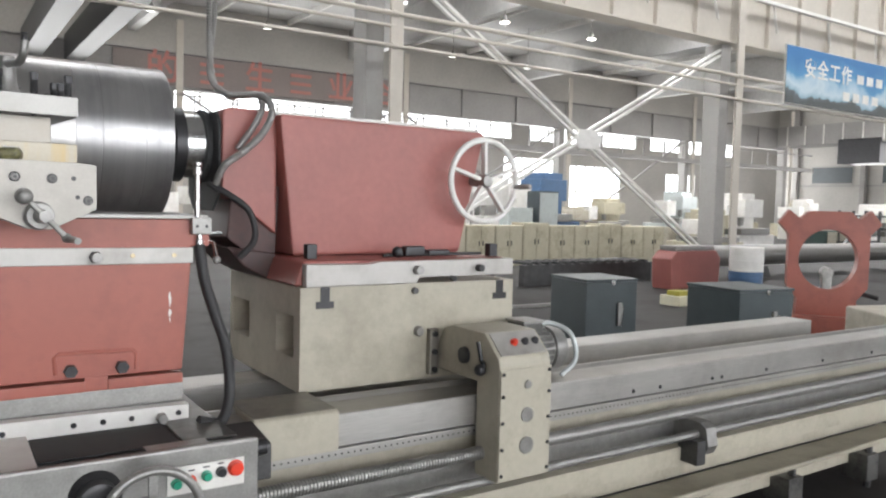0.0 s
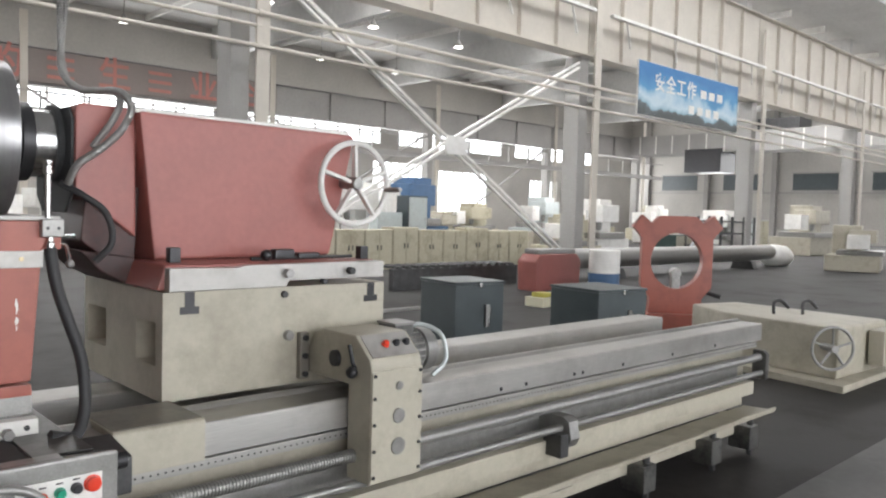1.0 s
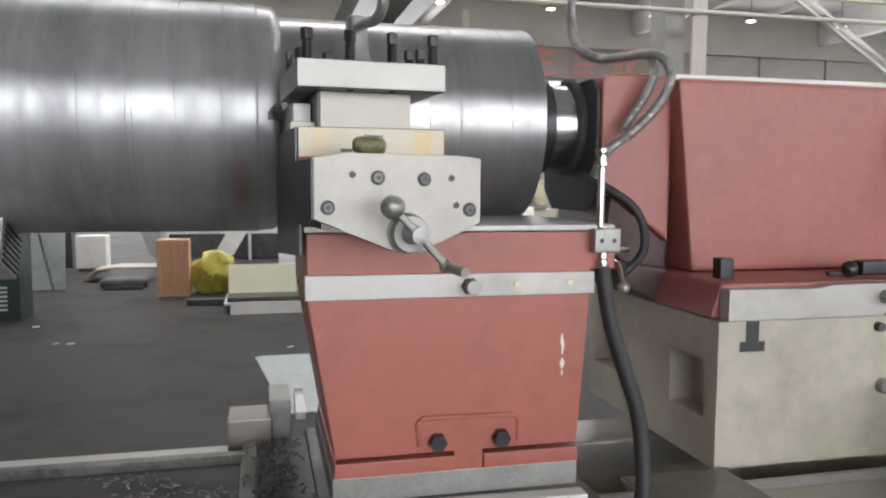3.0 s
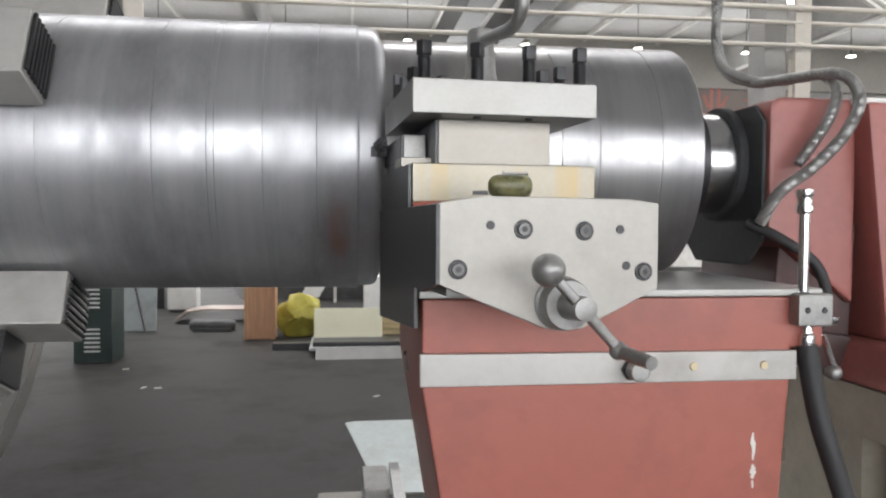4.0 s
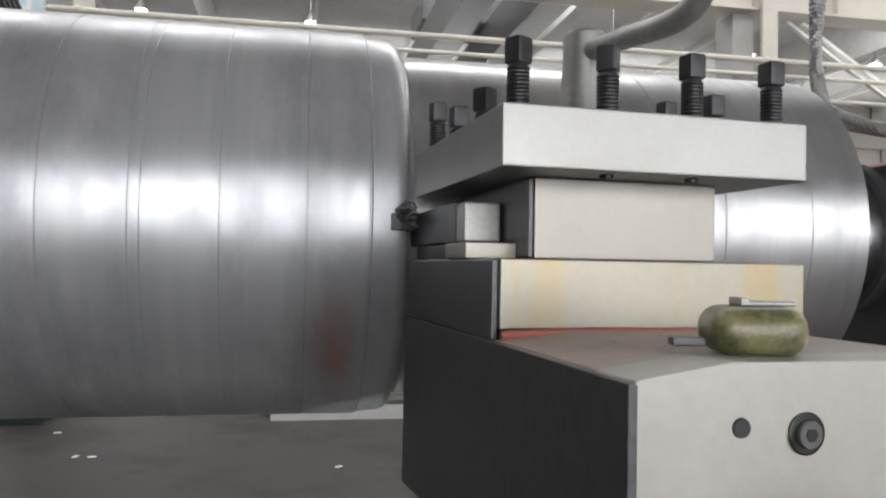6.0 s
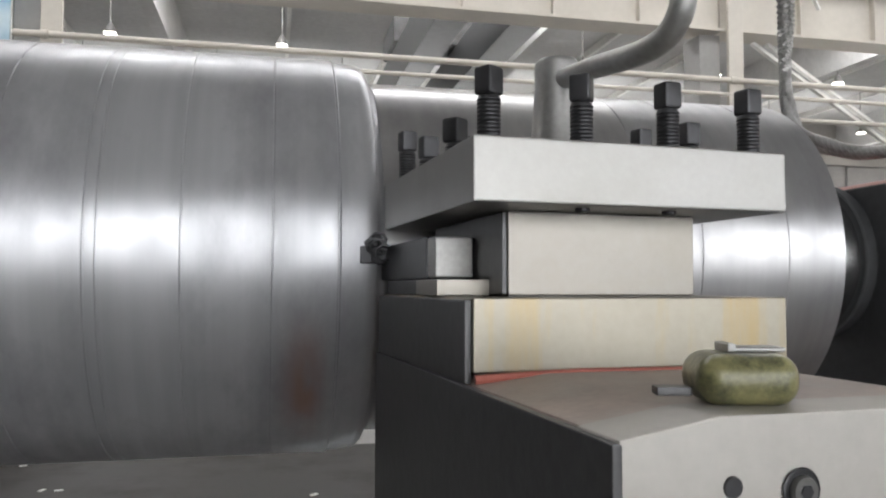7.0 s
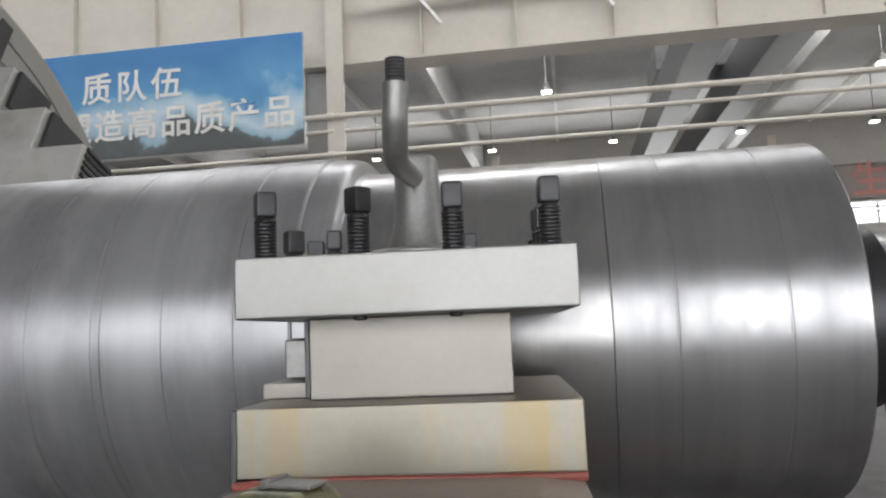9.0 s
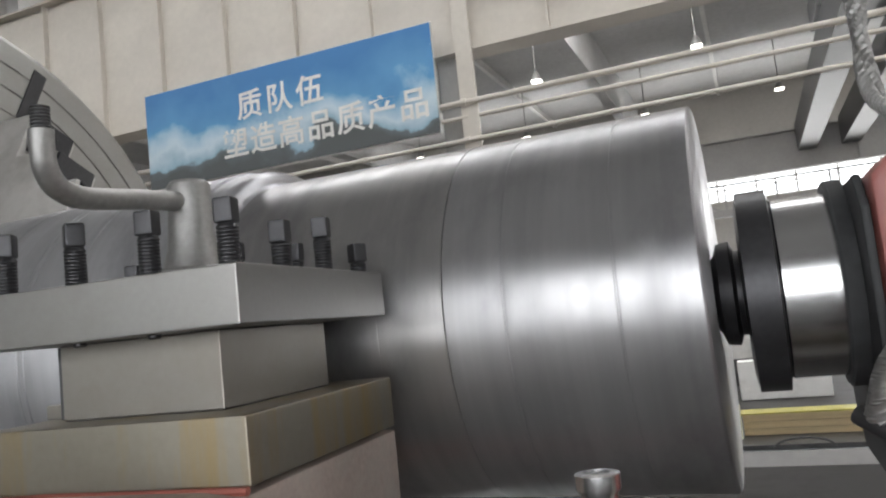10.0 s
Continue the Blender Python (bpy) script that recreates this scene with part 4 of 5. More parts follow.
part("gib_strip", prism([(0.006, 1.352), (0.600, 1.352), (0.600, 1.398), (0.006, 1.401)], "y", YF - 0.012, YF - 0.0005, 0.002), WORN, rs, "bright steel gib strip")
st = part("stud", lathe([(YF - 0.045, 0.012), (YF - 0.043, 0.0145), (YF - 0.012, 0.0145)], (0.332, 0, 1.374), "y", 20), CAST, rs)
part("stud_nut", hexagon((0.331, 0, 1.374), 0.018, YF - 0.02, YF - 0.012), BLACK, rs)
for x in (0.43, 0.545):
    part("brass_screw", lathe([(YF - 0.014, 0.006), (YF - 0.012, 0.007)], (x, 0, 1.376), "y", 14), BRASS, rs)
part("slide_block", box(0.057, 0.577, YF + 0.004, 0.42, 0.941, 0.993, 0.003), CAST, rs)
# pocket: a raised frame of the casting round a darker floor, with two nuts
bm = tube([(0.232, YF, 1.05), (0.228, YF, 1.095), (0.238, YF, 1.106), (0.430, YF, 1.103), (0.441, YF, 1.092), (0.441, YF, 1.048)], 0.006, 10)
part("pocket_rim", bm, RED, rs)
part("pocket_floor", prism([(0.234, 1.036), (0.438, 1.036), (0.438, 1.092), (0.43, 1.1), (0.24, 1.1), (0.234, 1.094)], "y", YF - 0.002, YF + 0.004, 0), RED, rs)
for x in (0.268, 0.402):
    part("foundation_nut", hexagon((x, 0, 1.058), 0.019, YF - 0.022, YF - 0.001), BLACK, rs)
part("lifting_eye", tube([(0.012, 0.226 + 0.010 * math.cos(a), 1.338 + 0.017 * math.sin(a)) for a in [2 * math.pi * k / 20 for k in range(20)]], 0.003, 8, closed=True), CAST, rs, "small steel lifting eye")
part("eye_stem", tube([(0.005, 0.226, 1.354), (0.03, 0.226, 1.354)], 0.004, 8), BLACK, rs)
part("clamp_handle", tube([(0.655, 0.0, 1.415), (0.672, -0.03, 1.41), (0.676, -0.05, 1.365)], 0.006, 8), CHROME, rs)
part("handle_ball", ball((0.676, -0.05, 1.358), 0.013), CAST, rs)
part("peg", tube([(0.65, -0.02, 1.435), (0.70, -0.02, 1.437)], 0.006, 8), CHROME, rs)
bm = bmesh.new()
random.seed(4)
for zc, half, wide in ((1.245, 0.028, 0.0045), (1.205, 0.014, 0.006), (1.185, 0.008, 0.003)):
    left = [(0.536 - wide * random.uniform(0.3, 1.2) * (1 - abs(q) ** 2), zc + half * q) for q in [k / 5 - 1 for k in range(11)]]
    right = [(0.536 + wide * random.uniform(0.2, 1.0) * (1 - abs(q) ** 2), zc + half * q) for q in [1 - k / 5 for k in range(11)]]
    prism(left[1:-1] + right[1:-1], "y", YF - 0.0008, YF + 0.001, 0, bm)
part("paint_chip", bm, WHITE, rs, "long pale paint chip")

# ---- compound slide ----
SM = Matrix.Translation((0.037, -0.233, 0)) @ Matrix.Rotation(radians(6.2), 4, "Z")
sl = thing("compound_slide", (0.17, -0.1, 1.5), "pale steel compound slide with ball-ended crank", "slide")
part("face_plate", prism([(-0.024, 1.620), (-0.024, 1.517), (0.118, 1.458), (0.168, 1.456), (0.278, 1.508), (0.278, 1.622), (0.238, 1.627), (0.036, 1.629)], "y", 0.0, 0.045, 0.0015, m=SM), PALE_LIT, sl, "pale ground steel end plate, brightness put into its colour")
PM = Matrix.Rotation(radians(4.3), 4, "Z")
part("slide_body", prism([(-0.002, 1.515), (-0.002, 1.6195), (0.058, 1.6275), (0.258, 1.6262), (0.298, 1.621), (0.298, 1.508)], "y", -0.2, 0.335, 0.002, m=PM), GRIMY, sl, "grimy slide body")
part("lower_body", box(-0.0015, 0.28, -0.06, 0.27, 1.4955, 1.5145, 0.002, m=PM), DARK, sl, "dark oily slide base")
part("swivel_plate", box(0.0, 0.265, 0.06, 0.178, 1.4955, 1.508, 0.002, m=SM), CAST, sl)
# thin dark plate puts the slide's shaded left side into colour
part("side_plate", prism([(-0.236, 1.517), (-0.236, 1.6185), (0.338, 1.6185), (0.338, 1.41), (-0.07, 1.44), (-0.07, 1.50), (-0.14, 1.50)], "x", -0.0088, -0.0022, 0.0015, m=PM), DARK, sl, "dark plate for the shaded left side of the slide")
for s, z in ((0, 1.536), (0.087, 1.587), (0.171, 1.585), (0.2564, 1.531)):
    b = part("socket_screw", lathe([(-0.0015, 0.0125), (-0.002, 0.0115), (0.002, 0.0115)], (s, 0, z), "y", 24, m=SM), BLACK, sl)
    part("screw_head", lathe([(-0.005, 0.004), (-0.005, 0.0078), (-0.003, 0.0085), (-0.001, 0.0085)], (s, 0, z), "y", 20, m=SM), OILY, b)
    part("hex_socket", lathe([(-0.0056, 0.0042), (-0.0049, 0.0042)], (s, 0, z), "y", 6, m=SM), BLACK, b)
for s, z in ((0.043, 1.592), (0.222, 1.587), (0.2315, 1.539)):
    part("dowel_hole", lathe([(-0.0015, 0.0055), (0.002, 0.0065)], (s, 0, z), "y", 16, m=SM), BLACK, sl)
dc = (0.139, 0, 1.491)
dial = part("dial", lathe([(-0.03, 0.018), (-0.03, 0.031), (-0.026, 0.0325), (-0.006, 0.0325), (-0.004, 0.036), (0.0, 0.036)], dc, "y", 48, m=SM), CAST, sl, "graduated dial ring")
part("dial_hub", lathe([(-0.075, 0.010), (-0.074, 0.014), (-0.04, 0.016), (-0.03, 0.018)], dc, "y", 24, m=SM), CAST, sl)
cr = part("crank", bar(SM @ Vector((0.139 - 0.042, -0.072, 1.491 + 0.044)), SM @ Vector((0.139 + 0.048, -0.066, 1.491 - 0.05)), 0.013, 0.013, 0.004), CAST, sl, "dull steel ball crank")
part("crank_boss", lathe([(-0.082, 0.006), (-0.081, 0.0145), (-0.06, 0.0155)], dc, "y", 28, m=SM), CAST, cr)
part("ball", ball((0.139 - 0.046, -0.074, 1.491 + 0.048), 0.0205, m=SM), CAST, cr)
part("grip_boss", ball((0.139 + 0.050, -0.066, 1.491 - 0.053), 0.012, m=SM), CAST, cr)
part("grip", tube([SM @ Vector((0.139 + 0.052, -0.068, 1.491 - 0.054)), SM @ Vector((0.139 + 0.060, -0.13, 1.491 - 0.058))], 0.0085, 16), CAST, cr)

# ---- four-way tool post ----
tp = thing("tool_post", (0.15, 0.17, 1.62), "square tool post with thick clamp plate and black screws", "tool post")
part("base_plate", box(0.0, 0.301, 0.0, 0.33, 1.6272, 1.688, 0.0025, m=PM), RUSTY, tp, "pale steel base plate with rust runs")
part("neck", box(0.052, 0.243, 0.056, 0.275, 1.6885, 1.7645, 0.002, m=PM), PALE, tp)
# added dark plates: shade and grime of the left sides put into colour
part("side_shade", box(-0.006, -0.0005, 0.004, 0.335, 1.619, 1.686, 0.001, m=PM), DARK, tp, "thin dark plate for the shaded, dirty left side")
part("neck_shade", box(0.047, 0.0515, 0.058, 0.272, 1.69, 1.7635, 0.001, m=PM), DARK, tp, "thin dark plate for the shaded, dirty left side")
part("neck_gap", box(0.054, 0.241, 0.058, 0.273, 1.6872, 1.690, 0, m=PM), BLACK, tp)
part("clamp_plate", box(0.0, 0.303, 0.0, 0.33, 1.765, 1.82, 0.0025, m=PM), STEEL, tp, "thick ground steel clamp plate")
grid = [(0.022 + 0.0865 * i, 0.024 + 0.094 * j) for i in range(4) for j in range(4) if i in (0, 3) or j in (0, 3)]
random.seed(7)
for u, v in grid:
    h = 0.064 if v < 0.03 else random.choice((0.040, 0.052, 0.064))
    z0 = 1.815
    prof, z = [], z0
    top = 1.82 + h - 0.026
    while z < top - 0.003:
        prof += [(z, 0.0092), (z + 0.0012, 0.0104), (z + 0.0022, 0.0104)]
        z += 0.0034
    sc = part("clamp_screw", lathe(prof + [(top, 0.0088)], (u, v, 0), "z", 16, m=PM), BLACK, tp)
    m2 = PM @ Matrix.Translation((u, v, 0)) @ Matrix.Rotation(random.uniform(0, 1.5), 4, "Z")
    part("screw_head", prism([(-0.0095, -0.0095), (0.0095, -0.0095), (0.0095, 0.0095), (-0.0095, 0.0095)], "z", top, top + 0.0245, 0.003, m=m2), BLACK, sc)
    if v < 0.03 and 0.05 < u < 0.25:
        part("screw_tip", lathe([(1.761, 0.005), (1.7625, 0.0065), (1.766, 0.0065)], (u, v, 0), "z", 14, m=PM), BLACK, sc)
part("washer", lathe([(1.8195, 0.06), (1.832, 0.06), (1.835, 0.057)], (0.14, 0.168, 0), "z", 40), CAST, tp)
part("clamp_boss", lathe([(1.827, 0.036), (1.84, 0.034), (1.86, 0.027), (1.905, 0.024), (1.932, 0.024), (1.937, 0.02)], (0.136, 0.168, 0), "z", 36), CAST, tp, "conical steel clamp boss")
lev = part("clamp_lever", tube(curve_points([(0.136, 0.155, 1.913), (0.142, 0.08, 1.906), (0.15, 0.01, 1.898), (0.156, -0.025, 1.901), (0.160, -0.042, 1.915), (0.162, -0.047, 1.935), (0.163, -0.048, 1.950)], 6), 0.0108, 16), CAST, tp, "bent steel clamp lever")
prof, z = [], 1.950
while z < 1.968:
    prof += [(z, 0.0075), (z + 0.0012, 0.0085), (z + 0.002, 0.0085)]
    z += 0.003
part("lever_thread", lathe(prof, (0.163, -0.048, 0), "z", 14), DARK, lev)
part("red_sealant", tube(curve_points([PM @ Vector(p) for p in ((0.0, -0.004, 1.623), (0.04, -0.008, 1.625), (0.10, -0.005, 1.626), (0.17, -0.004, 1.625), (0.25, -0.004, 1.625), (0.30, -0.004, 1.625))]), 0.004, 8), RED, tp, "smeared red paint line")

# ---- cutting tool ----
ct = thing("cutting_tool", (0.02, 0.2, 1.70), "dark steel turning tool clamped on bright shims", "cutting tool")
part("lower_shim", box(0.004, 0.047, 0.166, 0.33, 1.6885, 1.7035, 0.001, m=PM), BLACK, ct, "dark lower shim")
part("shank", box(0.005, 0.046, 0.16, 0.372, 1.7045, 1.747, 0.002, m=PM), BLACK, ct)
part("shank_end", box(0.006, 0.045, 0.13, 0.1595, 1.705, 1.746, 0.003, m=PM), CAST, ct, "bright worn shank end")
part("shim", box(-0.004, 0.047, 0.09, 0.165, 1.6885, 1.7035, 0.001, m=PM), PALE, ct, "bright shim plate")
part("tip", prism([(-0.026, 0.345), (0.03, 0.345), (0.03, 0.375), (-0.02, 0.392), (-0.03, 0.385)], "z", 1.725, 1.747, 0.002, m=PM), BLACK, ct)
bm = bmesh.new()
random.seed(11)
for k in range(7):
    c = Vector((-0.03 + random.uniform(-0.008, 0.008), 0.33 + random.uniform(-0.01, 0.02), 1.745 + random.uniform(-0.015, 0.01)))
    tube([c + Vector((0.010 * math.cos(a * 0.9) * (1 + 0.03 * k), 0.001 * a, 0.010 * math.sin(a * 0.9))) for a in range(12)], 0.0016, 6, bm)
tagged(part("curled_chip", bm, BLACK, ct, "tangled dark steel chips"), kind="stuff")

# ---- tape measure ----
TM = Matrix.Translation((0.115, -0.182, 1.6274)) @ Matrix.Rotation(radians(-14), 4, "Z") @ Matrix.Scale(0.86, 4)
tm = thing("tape_measure", (0.115, -0.182, 1.6274), "worn yellow-green tape measure lying on the slide", "tape measure")
b = box(-0.034, 0.034, -0.03, 0.03, 0.001, 0.036, 0)
bmesh.ops.bevel(b, geom=list(b.edges), offset=0.0155, segments=6, profile=0.5, affect="EDGES")
part("case", into(b, None, TM), TAPE, tm)
part("belt_clip", box(-0.01, 0.028, -0.012, 0.012, 0.0362, 0.0395, 0.0012, m=TM), CAST, tm)
part("end_hook", box(-0.058, -0.034, -0.008, 0.008, 0.006, 0.012, 0.001, m=TM), DARK, tm)
part("clip_fold", box(-0.012, -0.006, -0.014, 0.014, 0.0362, 0.042, 0.001, m=TM), CAST, tm)

# ---- workpiece ----
wk = thing("workpiece", (-0.3, AY, AZ), "huge turned steel roller, half machined to smaller diameter", "workpiece")
R1, R2 = 0.303, 0.272
prof = [(-1.13, 0.20), (-1.13, R1 - 0.004)]
for x in (-0.83, -0.68, -0.47, -0.368, -0.354, -0.262, -0.157, -0.078):
    prof += [(x - 0.0016, R1), (x - 0.0006, R1 - 0.0014), (x + 0.0006, R1 - 0.0014), (x + 0.0012, R1 - 0.0003)]
prof += [(-0.075, R1 - 0.003), (-0.045, R1 - 0.0045), (-0.035, R1 - 0.0075), (-0.029, R1 - 0.014), (-0.026, R2 + 0.006), (-0.024, R2 + 0.002), (-0.018, R2 - 0.002)]
part("rough_barrel", lathe(prof, (0, AY, AZ), "x", 192), TURNED, wk, "larger part still to be turned")
prof = [(-0.0185, R2 - 0.01), (-0.018, R2)]
for x in (0.09, 0.252):
    prof += [(x - 0.001, R2), (x - 0.0004, R2 - 0.0005), (x + 0.0004, R2 - 0.0005), (x + 0.001, R2)]
prof += [(0.346, R2), (0.3465, R2 - 0.002)]
part("fresh_barrel", lathe(prof, (0, AY, AZ), "x", 192), FRESH, wk, "freshly turned bright smaller part")
prof = [(0.3468, R2 - 0.01), (0.347, R2 - 0.0007), (0.349, R2 + 0.0003)]
for x in (0.428, 0.565):
    prof += [(x - 0.002, R2), (x - 0.001, R2 - 0.001), (x + 0.001, R2 - 0.001), (x + 0.002, R2)]
prof += [(0.6585, R2), (0.661, R2 - 0.0025), (0.662, R2 - 0.005), (0.662, 0.09), (0.655, 0.03)]
part("turned_barrel", lathe(prof, (0, AY, AZ), "x", 192), OLDER, wk, "smaller part turned in an earlier pass")

# ---- chuck ----
ck = thing("chuck", (-1.3, AY, AZ), "large four-jaw lathe chuck with grooved pale face", "chuck")
FACE = -1.045
prof = [(FACE - 0.32, 0.3), (FACE - 0.32, 0.90), (FACE - 0.30, 0.93), (FACE - 0.03, 0.93), (FACE - 0.006, 0.915)]
r = 0.90
while r > 0.25:
    prof += [(FACE, r), (FACE, r - 0.055), (FACE - 0.0035, r - 0.057), (FACE - 0.0035, r - 0.061)]
    r -= 0.063
part("body", lathe(prof, (0, AY, AZ), "x", 128), STEEL, ck, "pale ground chuck body")
for k in range(4):
    jm = Matrix.Translation((0, AY, AZ)) @ Matrix.Rotation(radians(-(24 + 90 * k)), 4, "X")
    jaw = part("jaw", prism([(FACE + 0.001, -0.66), (-0.90, -0.66), (-0.90, -0.53), (-0.78, -0.53), (-0.78, -0.42), (-0.66, -0.42), (-0.66, -0.306), (FACE + 0.001, -0.306)], "z", -0.07, 0.07, 0.006, m=jm), WORN, ck, "pale grey stepped chuck jaw")
    for q in range(7):
        part("jaw_tooth", box(-0.659, -0.652, -0.415 + 0.015 * q, -0.406 + 0.015 * q, -0.06, 0.06, 0.002, m=jm), BLACK, jaw)
    for x0, y0 in ((-0.899, -0.655), (-0.779, -0.525)):
        part("step_pad", box(x0, x0 + 0.012, y0, y0 + 0.10, -0.055, 0.055, 0.003, m=jm), BLACK, jaw)
    for x in (-1.0, -0.94):
        part("jaw_screw", lathe([(-0.675, 0.02), (-0.66, 0.024)], (x, 0, 0), "y", 16, m=jm), CHROME, jaw)
    part("t_slot", box(FACE, FACE + 0.004, -0.88, -0.67, -0.02, 0.02, 0, m=jm), BLACK, ck)

# ---- coolant rod and hose ----
CX, CY = 0.613, -0.062
co = thing("coolant_line", (0.635, -0.03, 1.4), "coolant valve block with chrome rod and black hose", "coolant line")
part("valve_block", box(CX - 0.02, CX + 0.038, CY - 0.022, CY + 0.012, 1.437, 1.487, 0.004), CAST, co)
part("rod", lathe([(1.487, 0.011), (1.49, 0.008), (1.612, 0.008), (1.615, 0.0125), (1.624, 0.013), (1.627, 0.011), (1.638, 0.011), (1.641, 0.0135), (1.65, 0.0135), (1.651, 0.008), (1.636, 0.007)], (CX, CY, 0), "z", 24), CHROME, co)
for x in (CX - 0.005, CX + 0.023):
    part("port_screw", lathe([(CY - 0.0235, 0.004), (CY - 0.022, 0.005)], (x, 0, 1.462), "y", 12), BLACK, co)
part("ferrule", lathe([(1.40, 0.011), (1.405, 0.013), (1.42, 0.013), (1.425, 0.009), (1.437, 0.009)], (CX + 0.006, CY - 0.002, 0), "z", 20), CHROME, co)
part("hose", tube(curve_points([(CX + 0.006, CY - 0.002, 1.405), (0.632, -0.078, 1.30), (0.66, -0.09, 1.20), (0.690, -0.10, 1.10), (0.700, -0.11, 1.0), (0.690, -0.13, 0.93), (0.655, -0.16, 0.885), (0.59, -0.17, 0.90)]), 0.0165, 16), RUBBER, co, "black rubber hose")

# ---- wire rope sling ----
rp = thing("wire_rope_sling", (0.9, 0.6, 1.88), "twisted steel wire rope sling hanging over the tailstock", "wire rope")


def rope(points, r, turns, parent):
    path = curve_points(points, 40)
    up, frames, dist = None, [], 0
    for i, p in enumerate(path):
        d = (path[min(i + 1, len(path) - 1)] - path[max(i - 1, 0)]).normalized()
        up = d.orthogonal().normalized() if up is None else (up - d * up.dot(d)).normalized()
        dist += (p - path[i - 1]).length if i else 0
        frames.append((p, up.copy(), d.cross(up), dist))
    for s in range(6):
        pts = []
        for p, u, w, q in frames:
            a = 2 * math.pi * (s / 6 + q * turns)
            pts.append(p + r * 0.62 * (math.cos(a) * u + math.sin(a) * w))
        part("strand", tube(pts, r * 0.42, 6), CAST, parent)


rope([(0.93, 0.86, 5.2), (0.925, 0.86, 3.2), (0.915, 0.85, 2.35), (0.925, 0.83, 2.05), (0.94, 0.70, 1.965), (0.955, 0.54, 1.945), (0.985, 0.40, 1.93), (1.005, 0.36, 1.87), (0.97, 0.36, 1.79), (0.90, 0.36, 1.72), (0.835, 0.38, 1.665), (0.815, 0.42, 1.60)], 0.013, 30, rp)
rope([(0.945, 0.87, 5.2), (0.95, 0.87, 3.2), (0.945, 0.86, 2.4), (0.915, 0.84, 2.08), (0.93, 0.72, 1.98), (0.965, 0.6, 1.95), (0.985, 0.48, 1.945), (0.99, 0.42, 1.90), (0.955, 0.39, 1.83), (0.89, 0.40, 1.73)], 0.012, 30, rp)
part("cable", tube(curve_points([(0.80, 0.45, 1.60), (0.86, 0.40, 1.56), (0.93, 0.38, 1.50), (0.95, 0.38, 1.40), (0.90, 0.40, 1.33)]), 0.012, 10), RUBBER, rp, "black cable")

# ---- things beyond the lathe ----


def steel_box(x, y, w, d, h, turn, label):
    t = thing("tool_cabinet", (0, 0, 0), label, "cabinet", "dark cabinets")
    part("body", box(-w / 2, w / 2, -d / 2, d / 2, 0.0, h - 0.03, 0.008), CABINET, t)
    part("lid", box(-w / 2 - 0.01, w / 2 + 0.01, -d / 2 - 0.01, d / 2 + 0.01, h - 0.028, h, 0.006), CABINET, t)
    lt = part("latch", box(w * 0.1, w * 0.1 + 0.05, -d / 2 - 0.03, -d / 2 - 0.002, h * 0.45, h * 0.72, 0.006), CAST, t)
    part("latch_arm", bar((w * 0.1 + 0.025, -d / 2 - 0.035, h * 0.45), (w * 0.1 + 0.06, -d / 2 - 0.03, h * 0.68), 0.02, 0.012, 0.002), CHROME, lt)
    part("hasp", box(-0.02, 0.02, -d / 2 - 0.02, -d / 2 - 0.011, h - 0.06, h - 0.01, 0.003), CHROME, t)
    t.location, t.rotation_euler = (x, y, 0), (0, 0, radians(turn))
    return t


steel_box(5.60, 3.30, 0.62, 0.62, 0.85, -8, "dark slate steel cabinet with latch on its front")
steel_box(6.78, 2.42, 0.72, 0.70, 0.80, -8, "dark slate steel cabinet with hasp on lid")

# red steady rest: a frame with a round opening
sr = thing("steady_rest", (9.5, 3.08, 0), "red cast steady rest with large round opening", "steady rest")
bm = bmesh.new()
n = 48
outer = [(-0.36, 0.2), (-0.34, 0.45), (-0.47, 0.62), (-0.47, 1.28), (-0.60, 1.42), (-0.47, 1.60), (-0.36, 1.46), (-0.24, 1.58), (0.24, 1.58), (0.36, 1.46), (0.47, 1.60), (0.60, 1.42), (0.47, 1.28), (0.47, 0.62), (0.34, 0.45), (0.36, 0.2)]


def outline(a):
    """Where a ray from the opening's centre meets the outline."""
    c, d = Vector((0, 0.97)), Vector((math.cos(a), math.sin(a)))
    best = 0.38
    for p, q in zip(outer, outer[1:] + outer[:1]):
        p, q = Vector(p), Vector(q)
        e = q - p
        den = d.x * e.y - d.y * e.x
        if abs(den) > 1e-9:
            w = p - c
            t, u = (w.x * e.y - w.y * e.x) / den, (w.x * d.y - w.y * d.x) / den
            if t > 0 and -1e-6 <= u <= 1 + 1e-6:
                best = max(best, t)
    return c + d * best


cols = []
for k in range(96):
    a = 2 * math.pi * k / 96
    o = outline(a)
    i = Vector((0.345 * math.cos(a), 0.97 + 0.38 * math.sin(a)))
    cols.append([bm.verts.new((9.5 + p.x, y, p.y)) for y in (2.98, 3.18) for p in (i, o)])
for k in range(96):
    p, q = cols[k], cols[(k + 1) % 96]
    for a, b2 in ((0, 1), (1, 3), (3, 2), (2, 0)):
        bm.faces.new((p[a], p[b2], q[b2], q[a]))
part("frame", bm, RED, sr)
part("foot", prism([(9.05, 0.0), (9.95, 0.0), (9.95, 0.12), (9.88, 0.25), (9.12, 0.25), (9.05, 0.12)], "y", 2.85, 3.3, 0.02), RED, sr)
part("roller_arm", box(9.44, 9.56, 3.0, 3.14, 0.45, 0.78, 0.02), CAST, sr)
part("roller", lathe([(2.98, 0.07), (3.16, 0.07)], (9.5, 0, 0.80), "y", 20), CAST, sr)
part("clamp_screw", tube([(9.9, 3.08, 0.55), (10.1, 3.0, 0.5)], 0.03, 8), DARK, sr)

sr.rotation_euler = (0, 0, radians(-50))

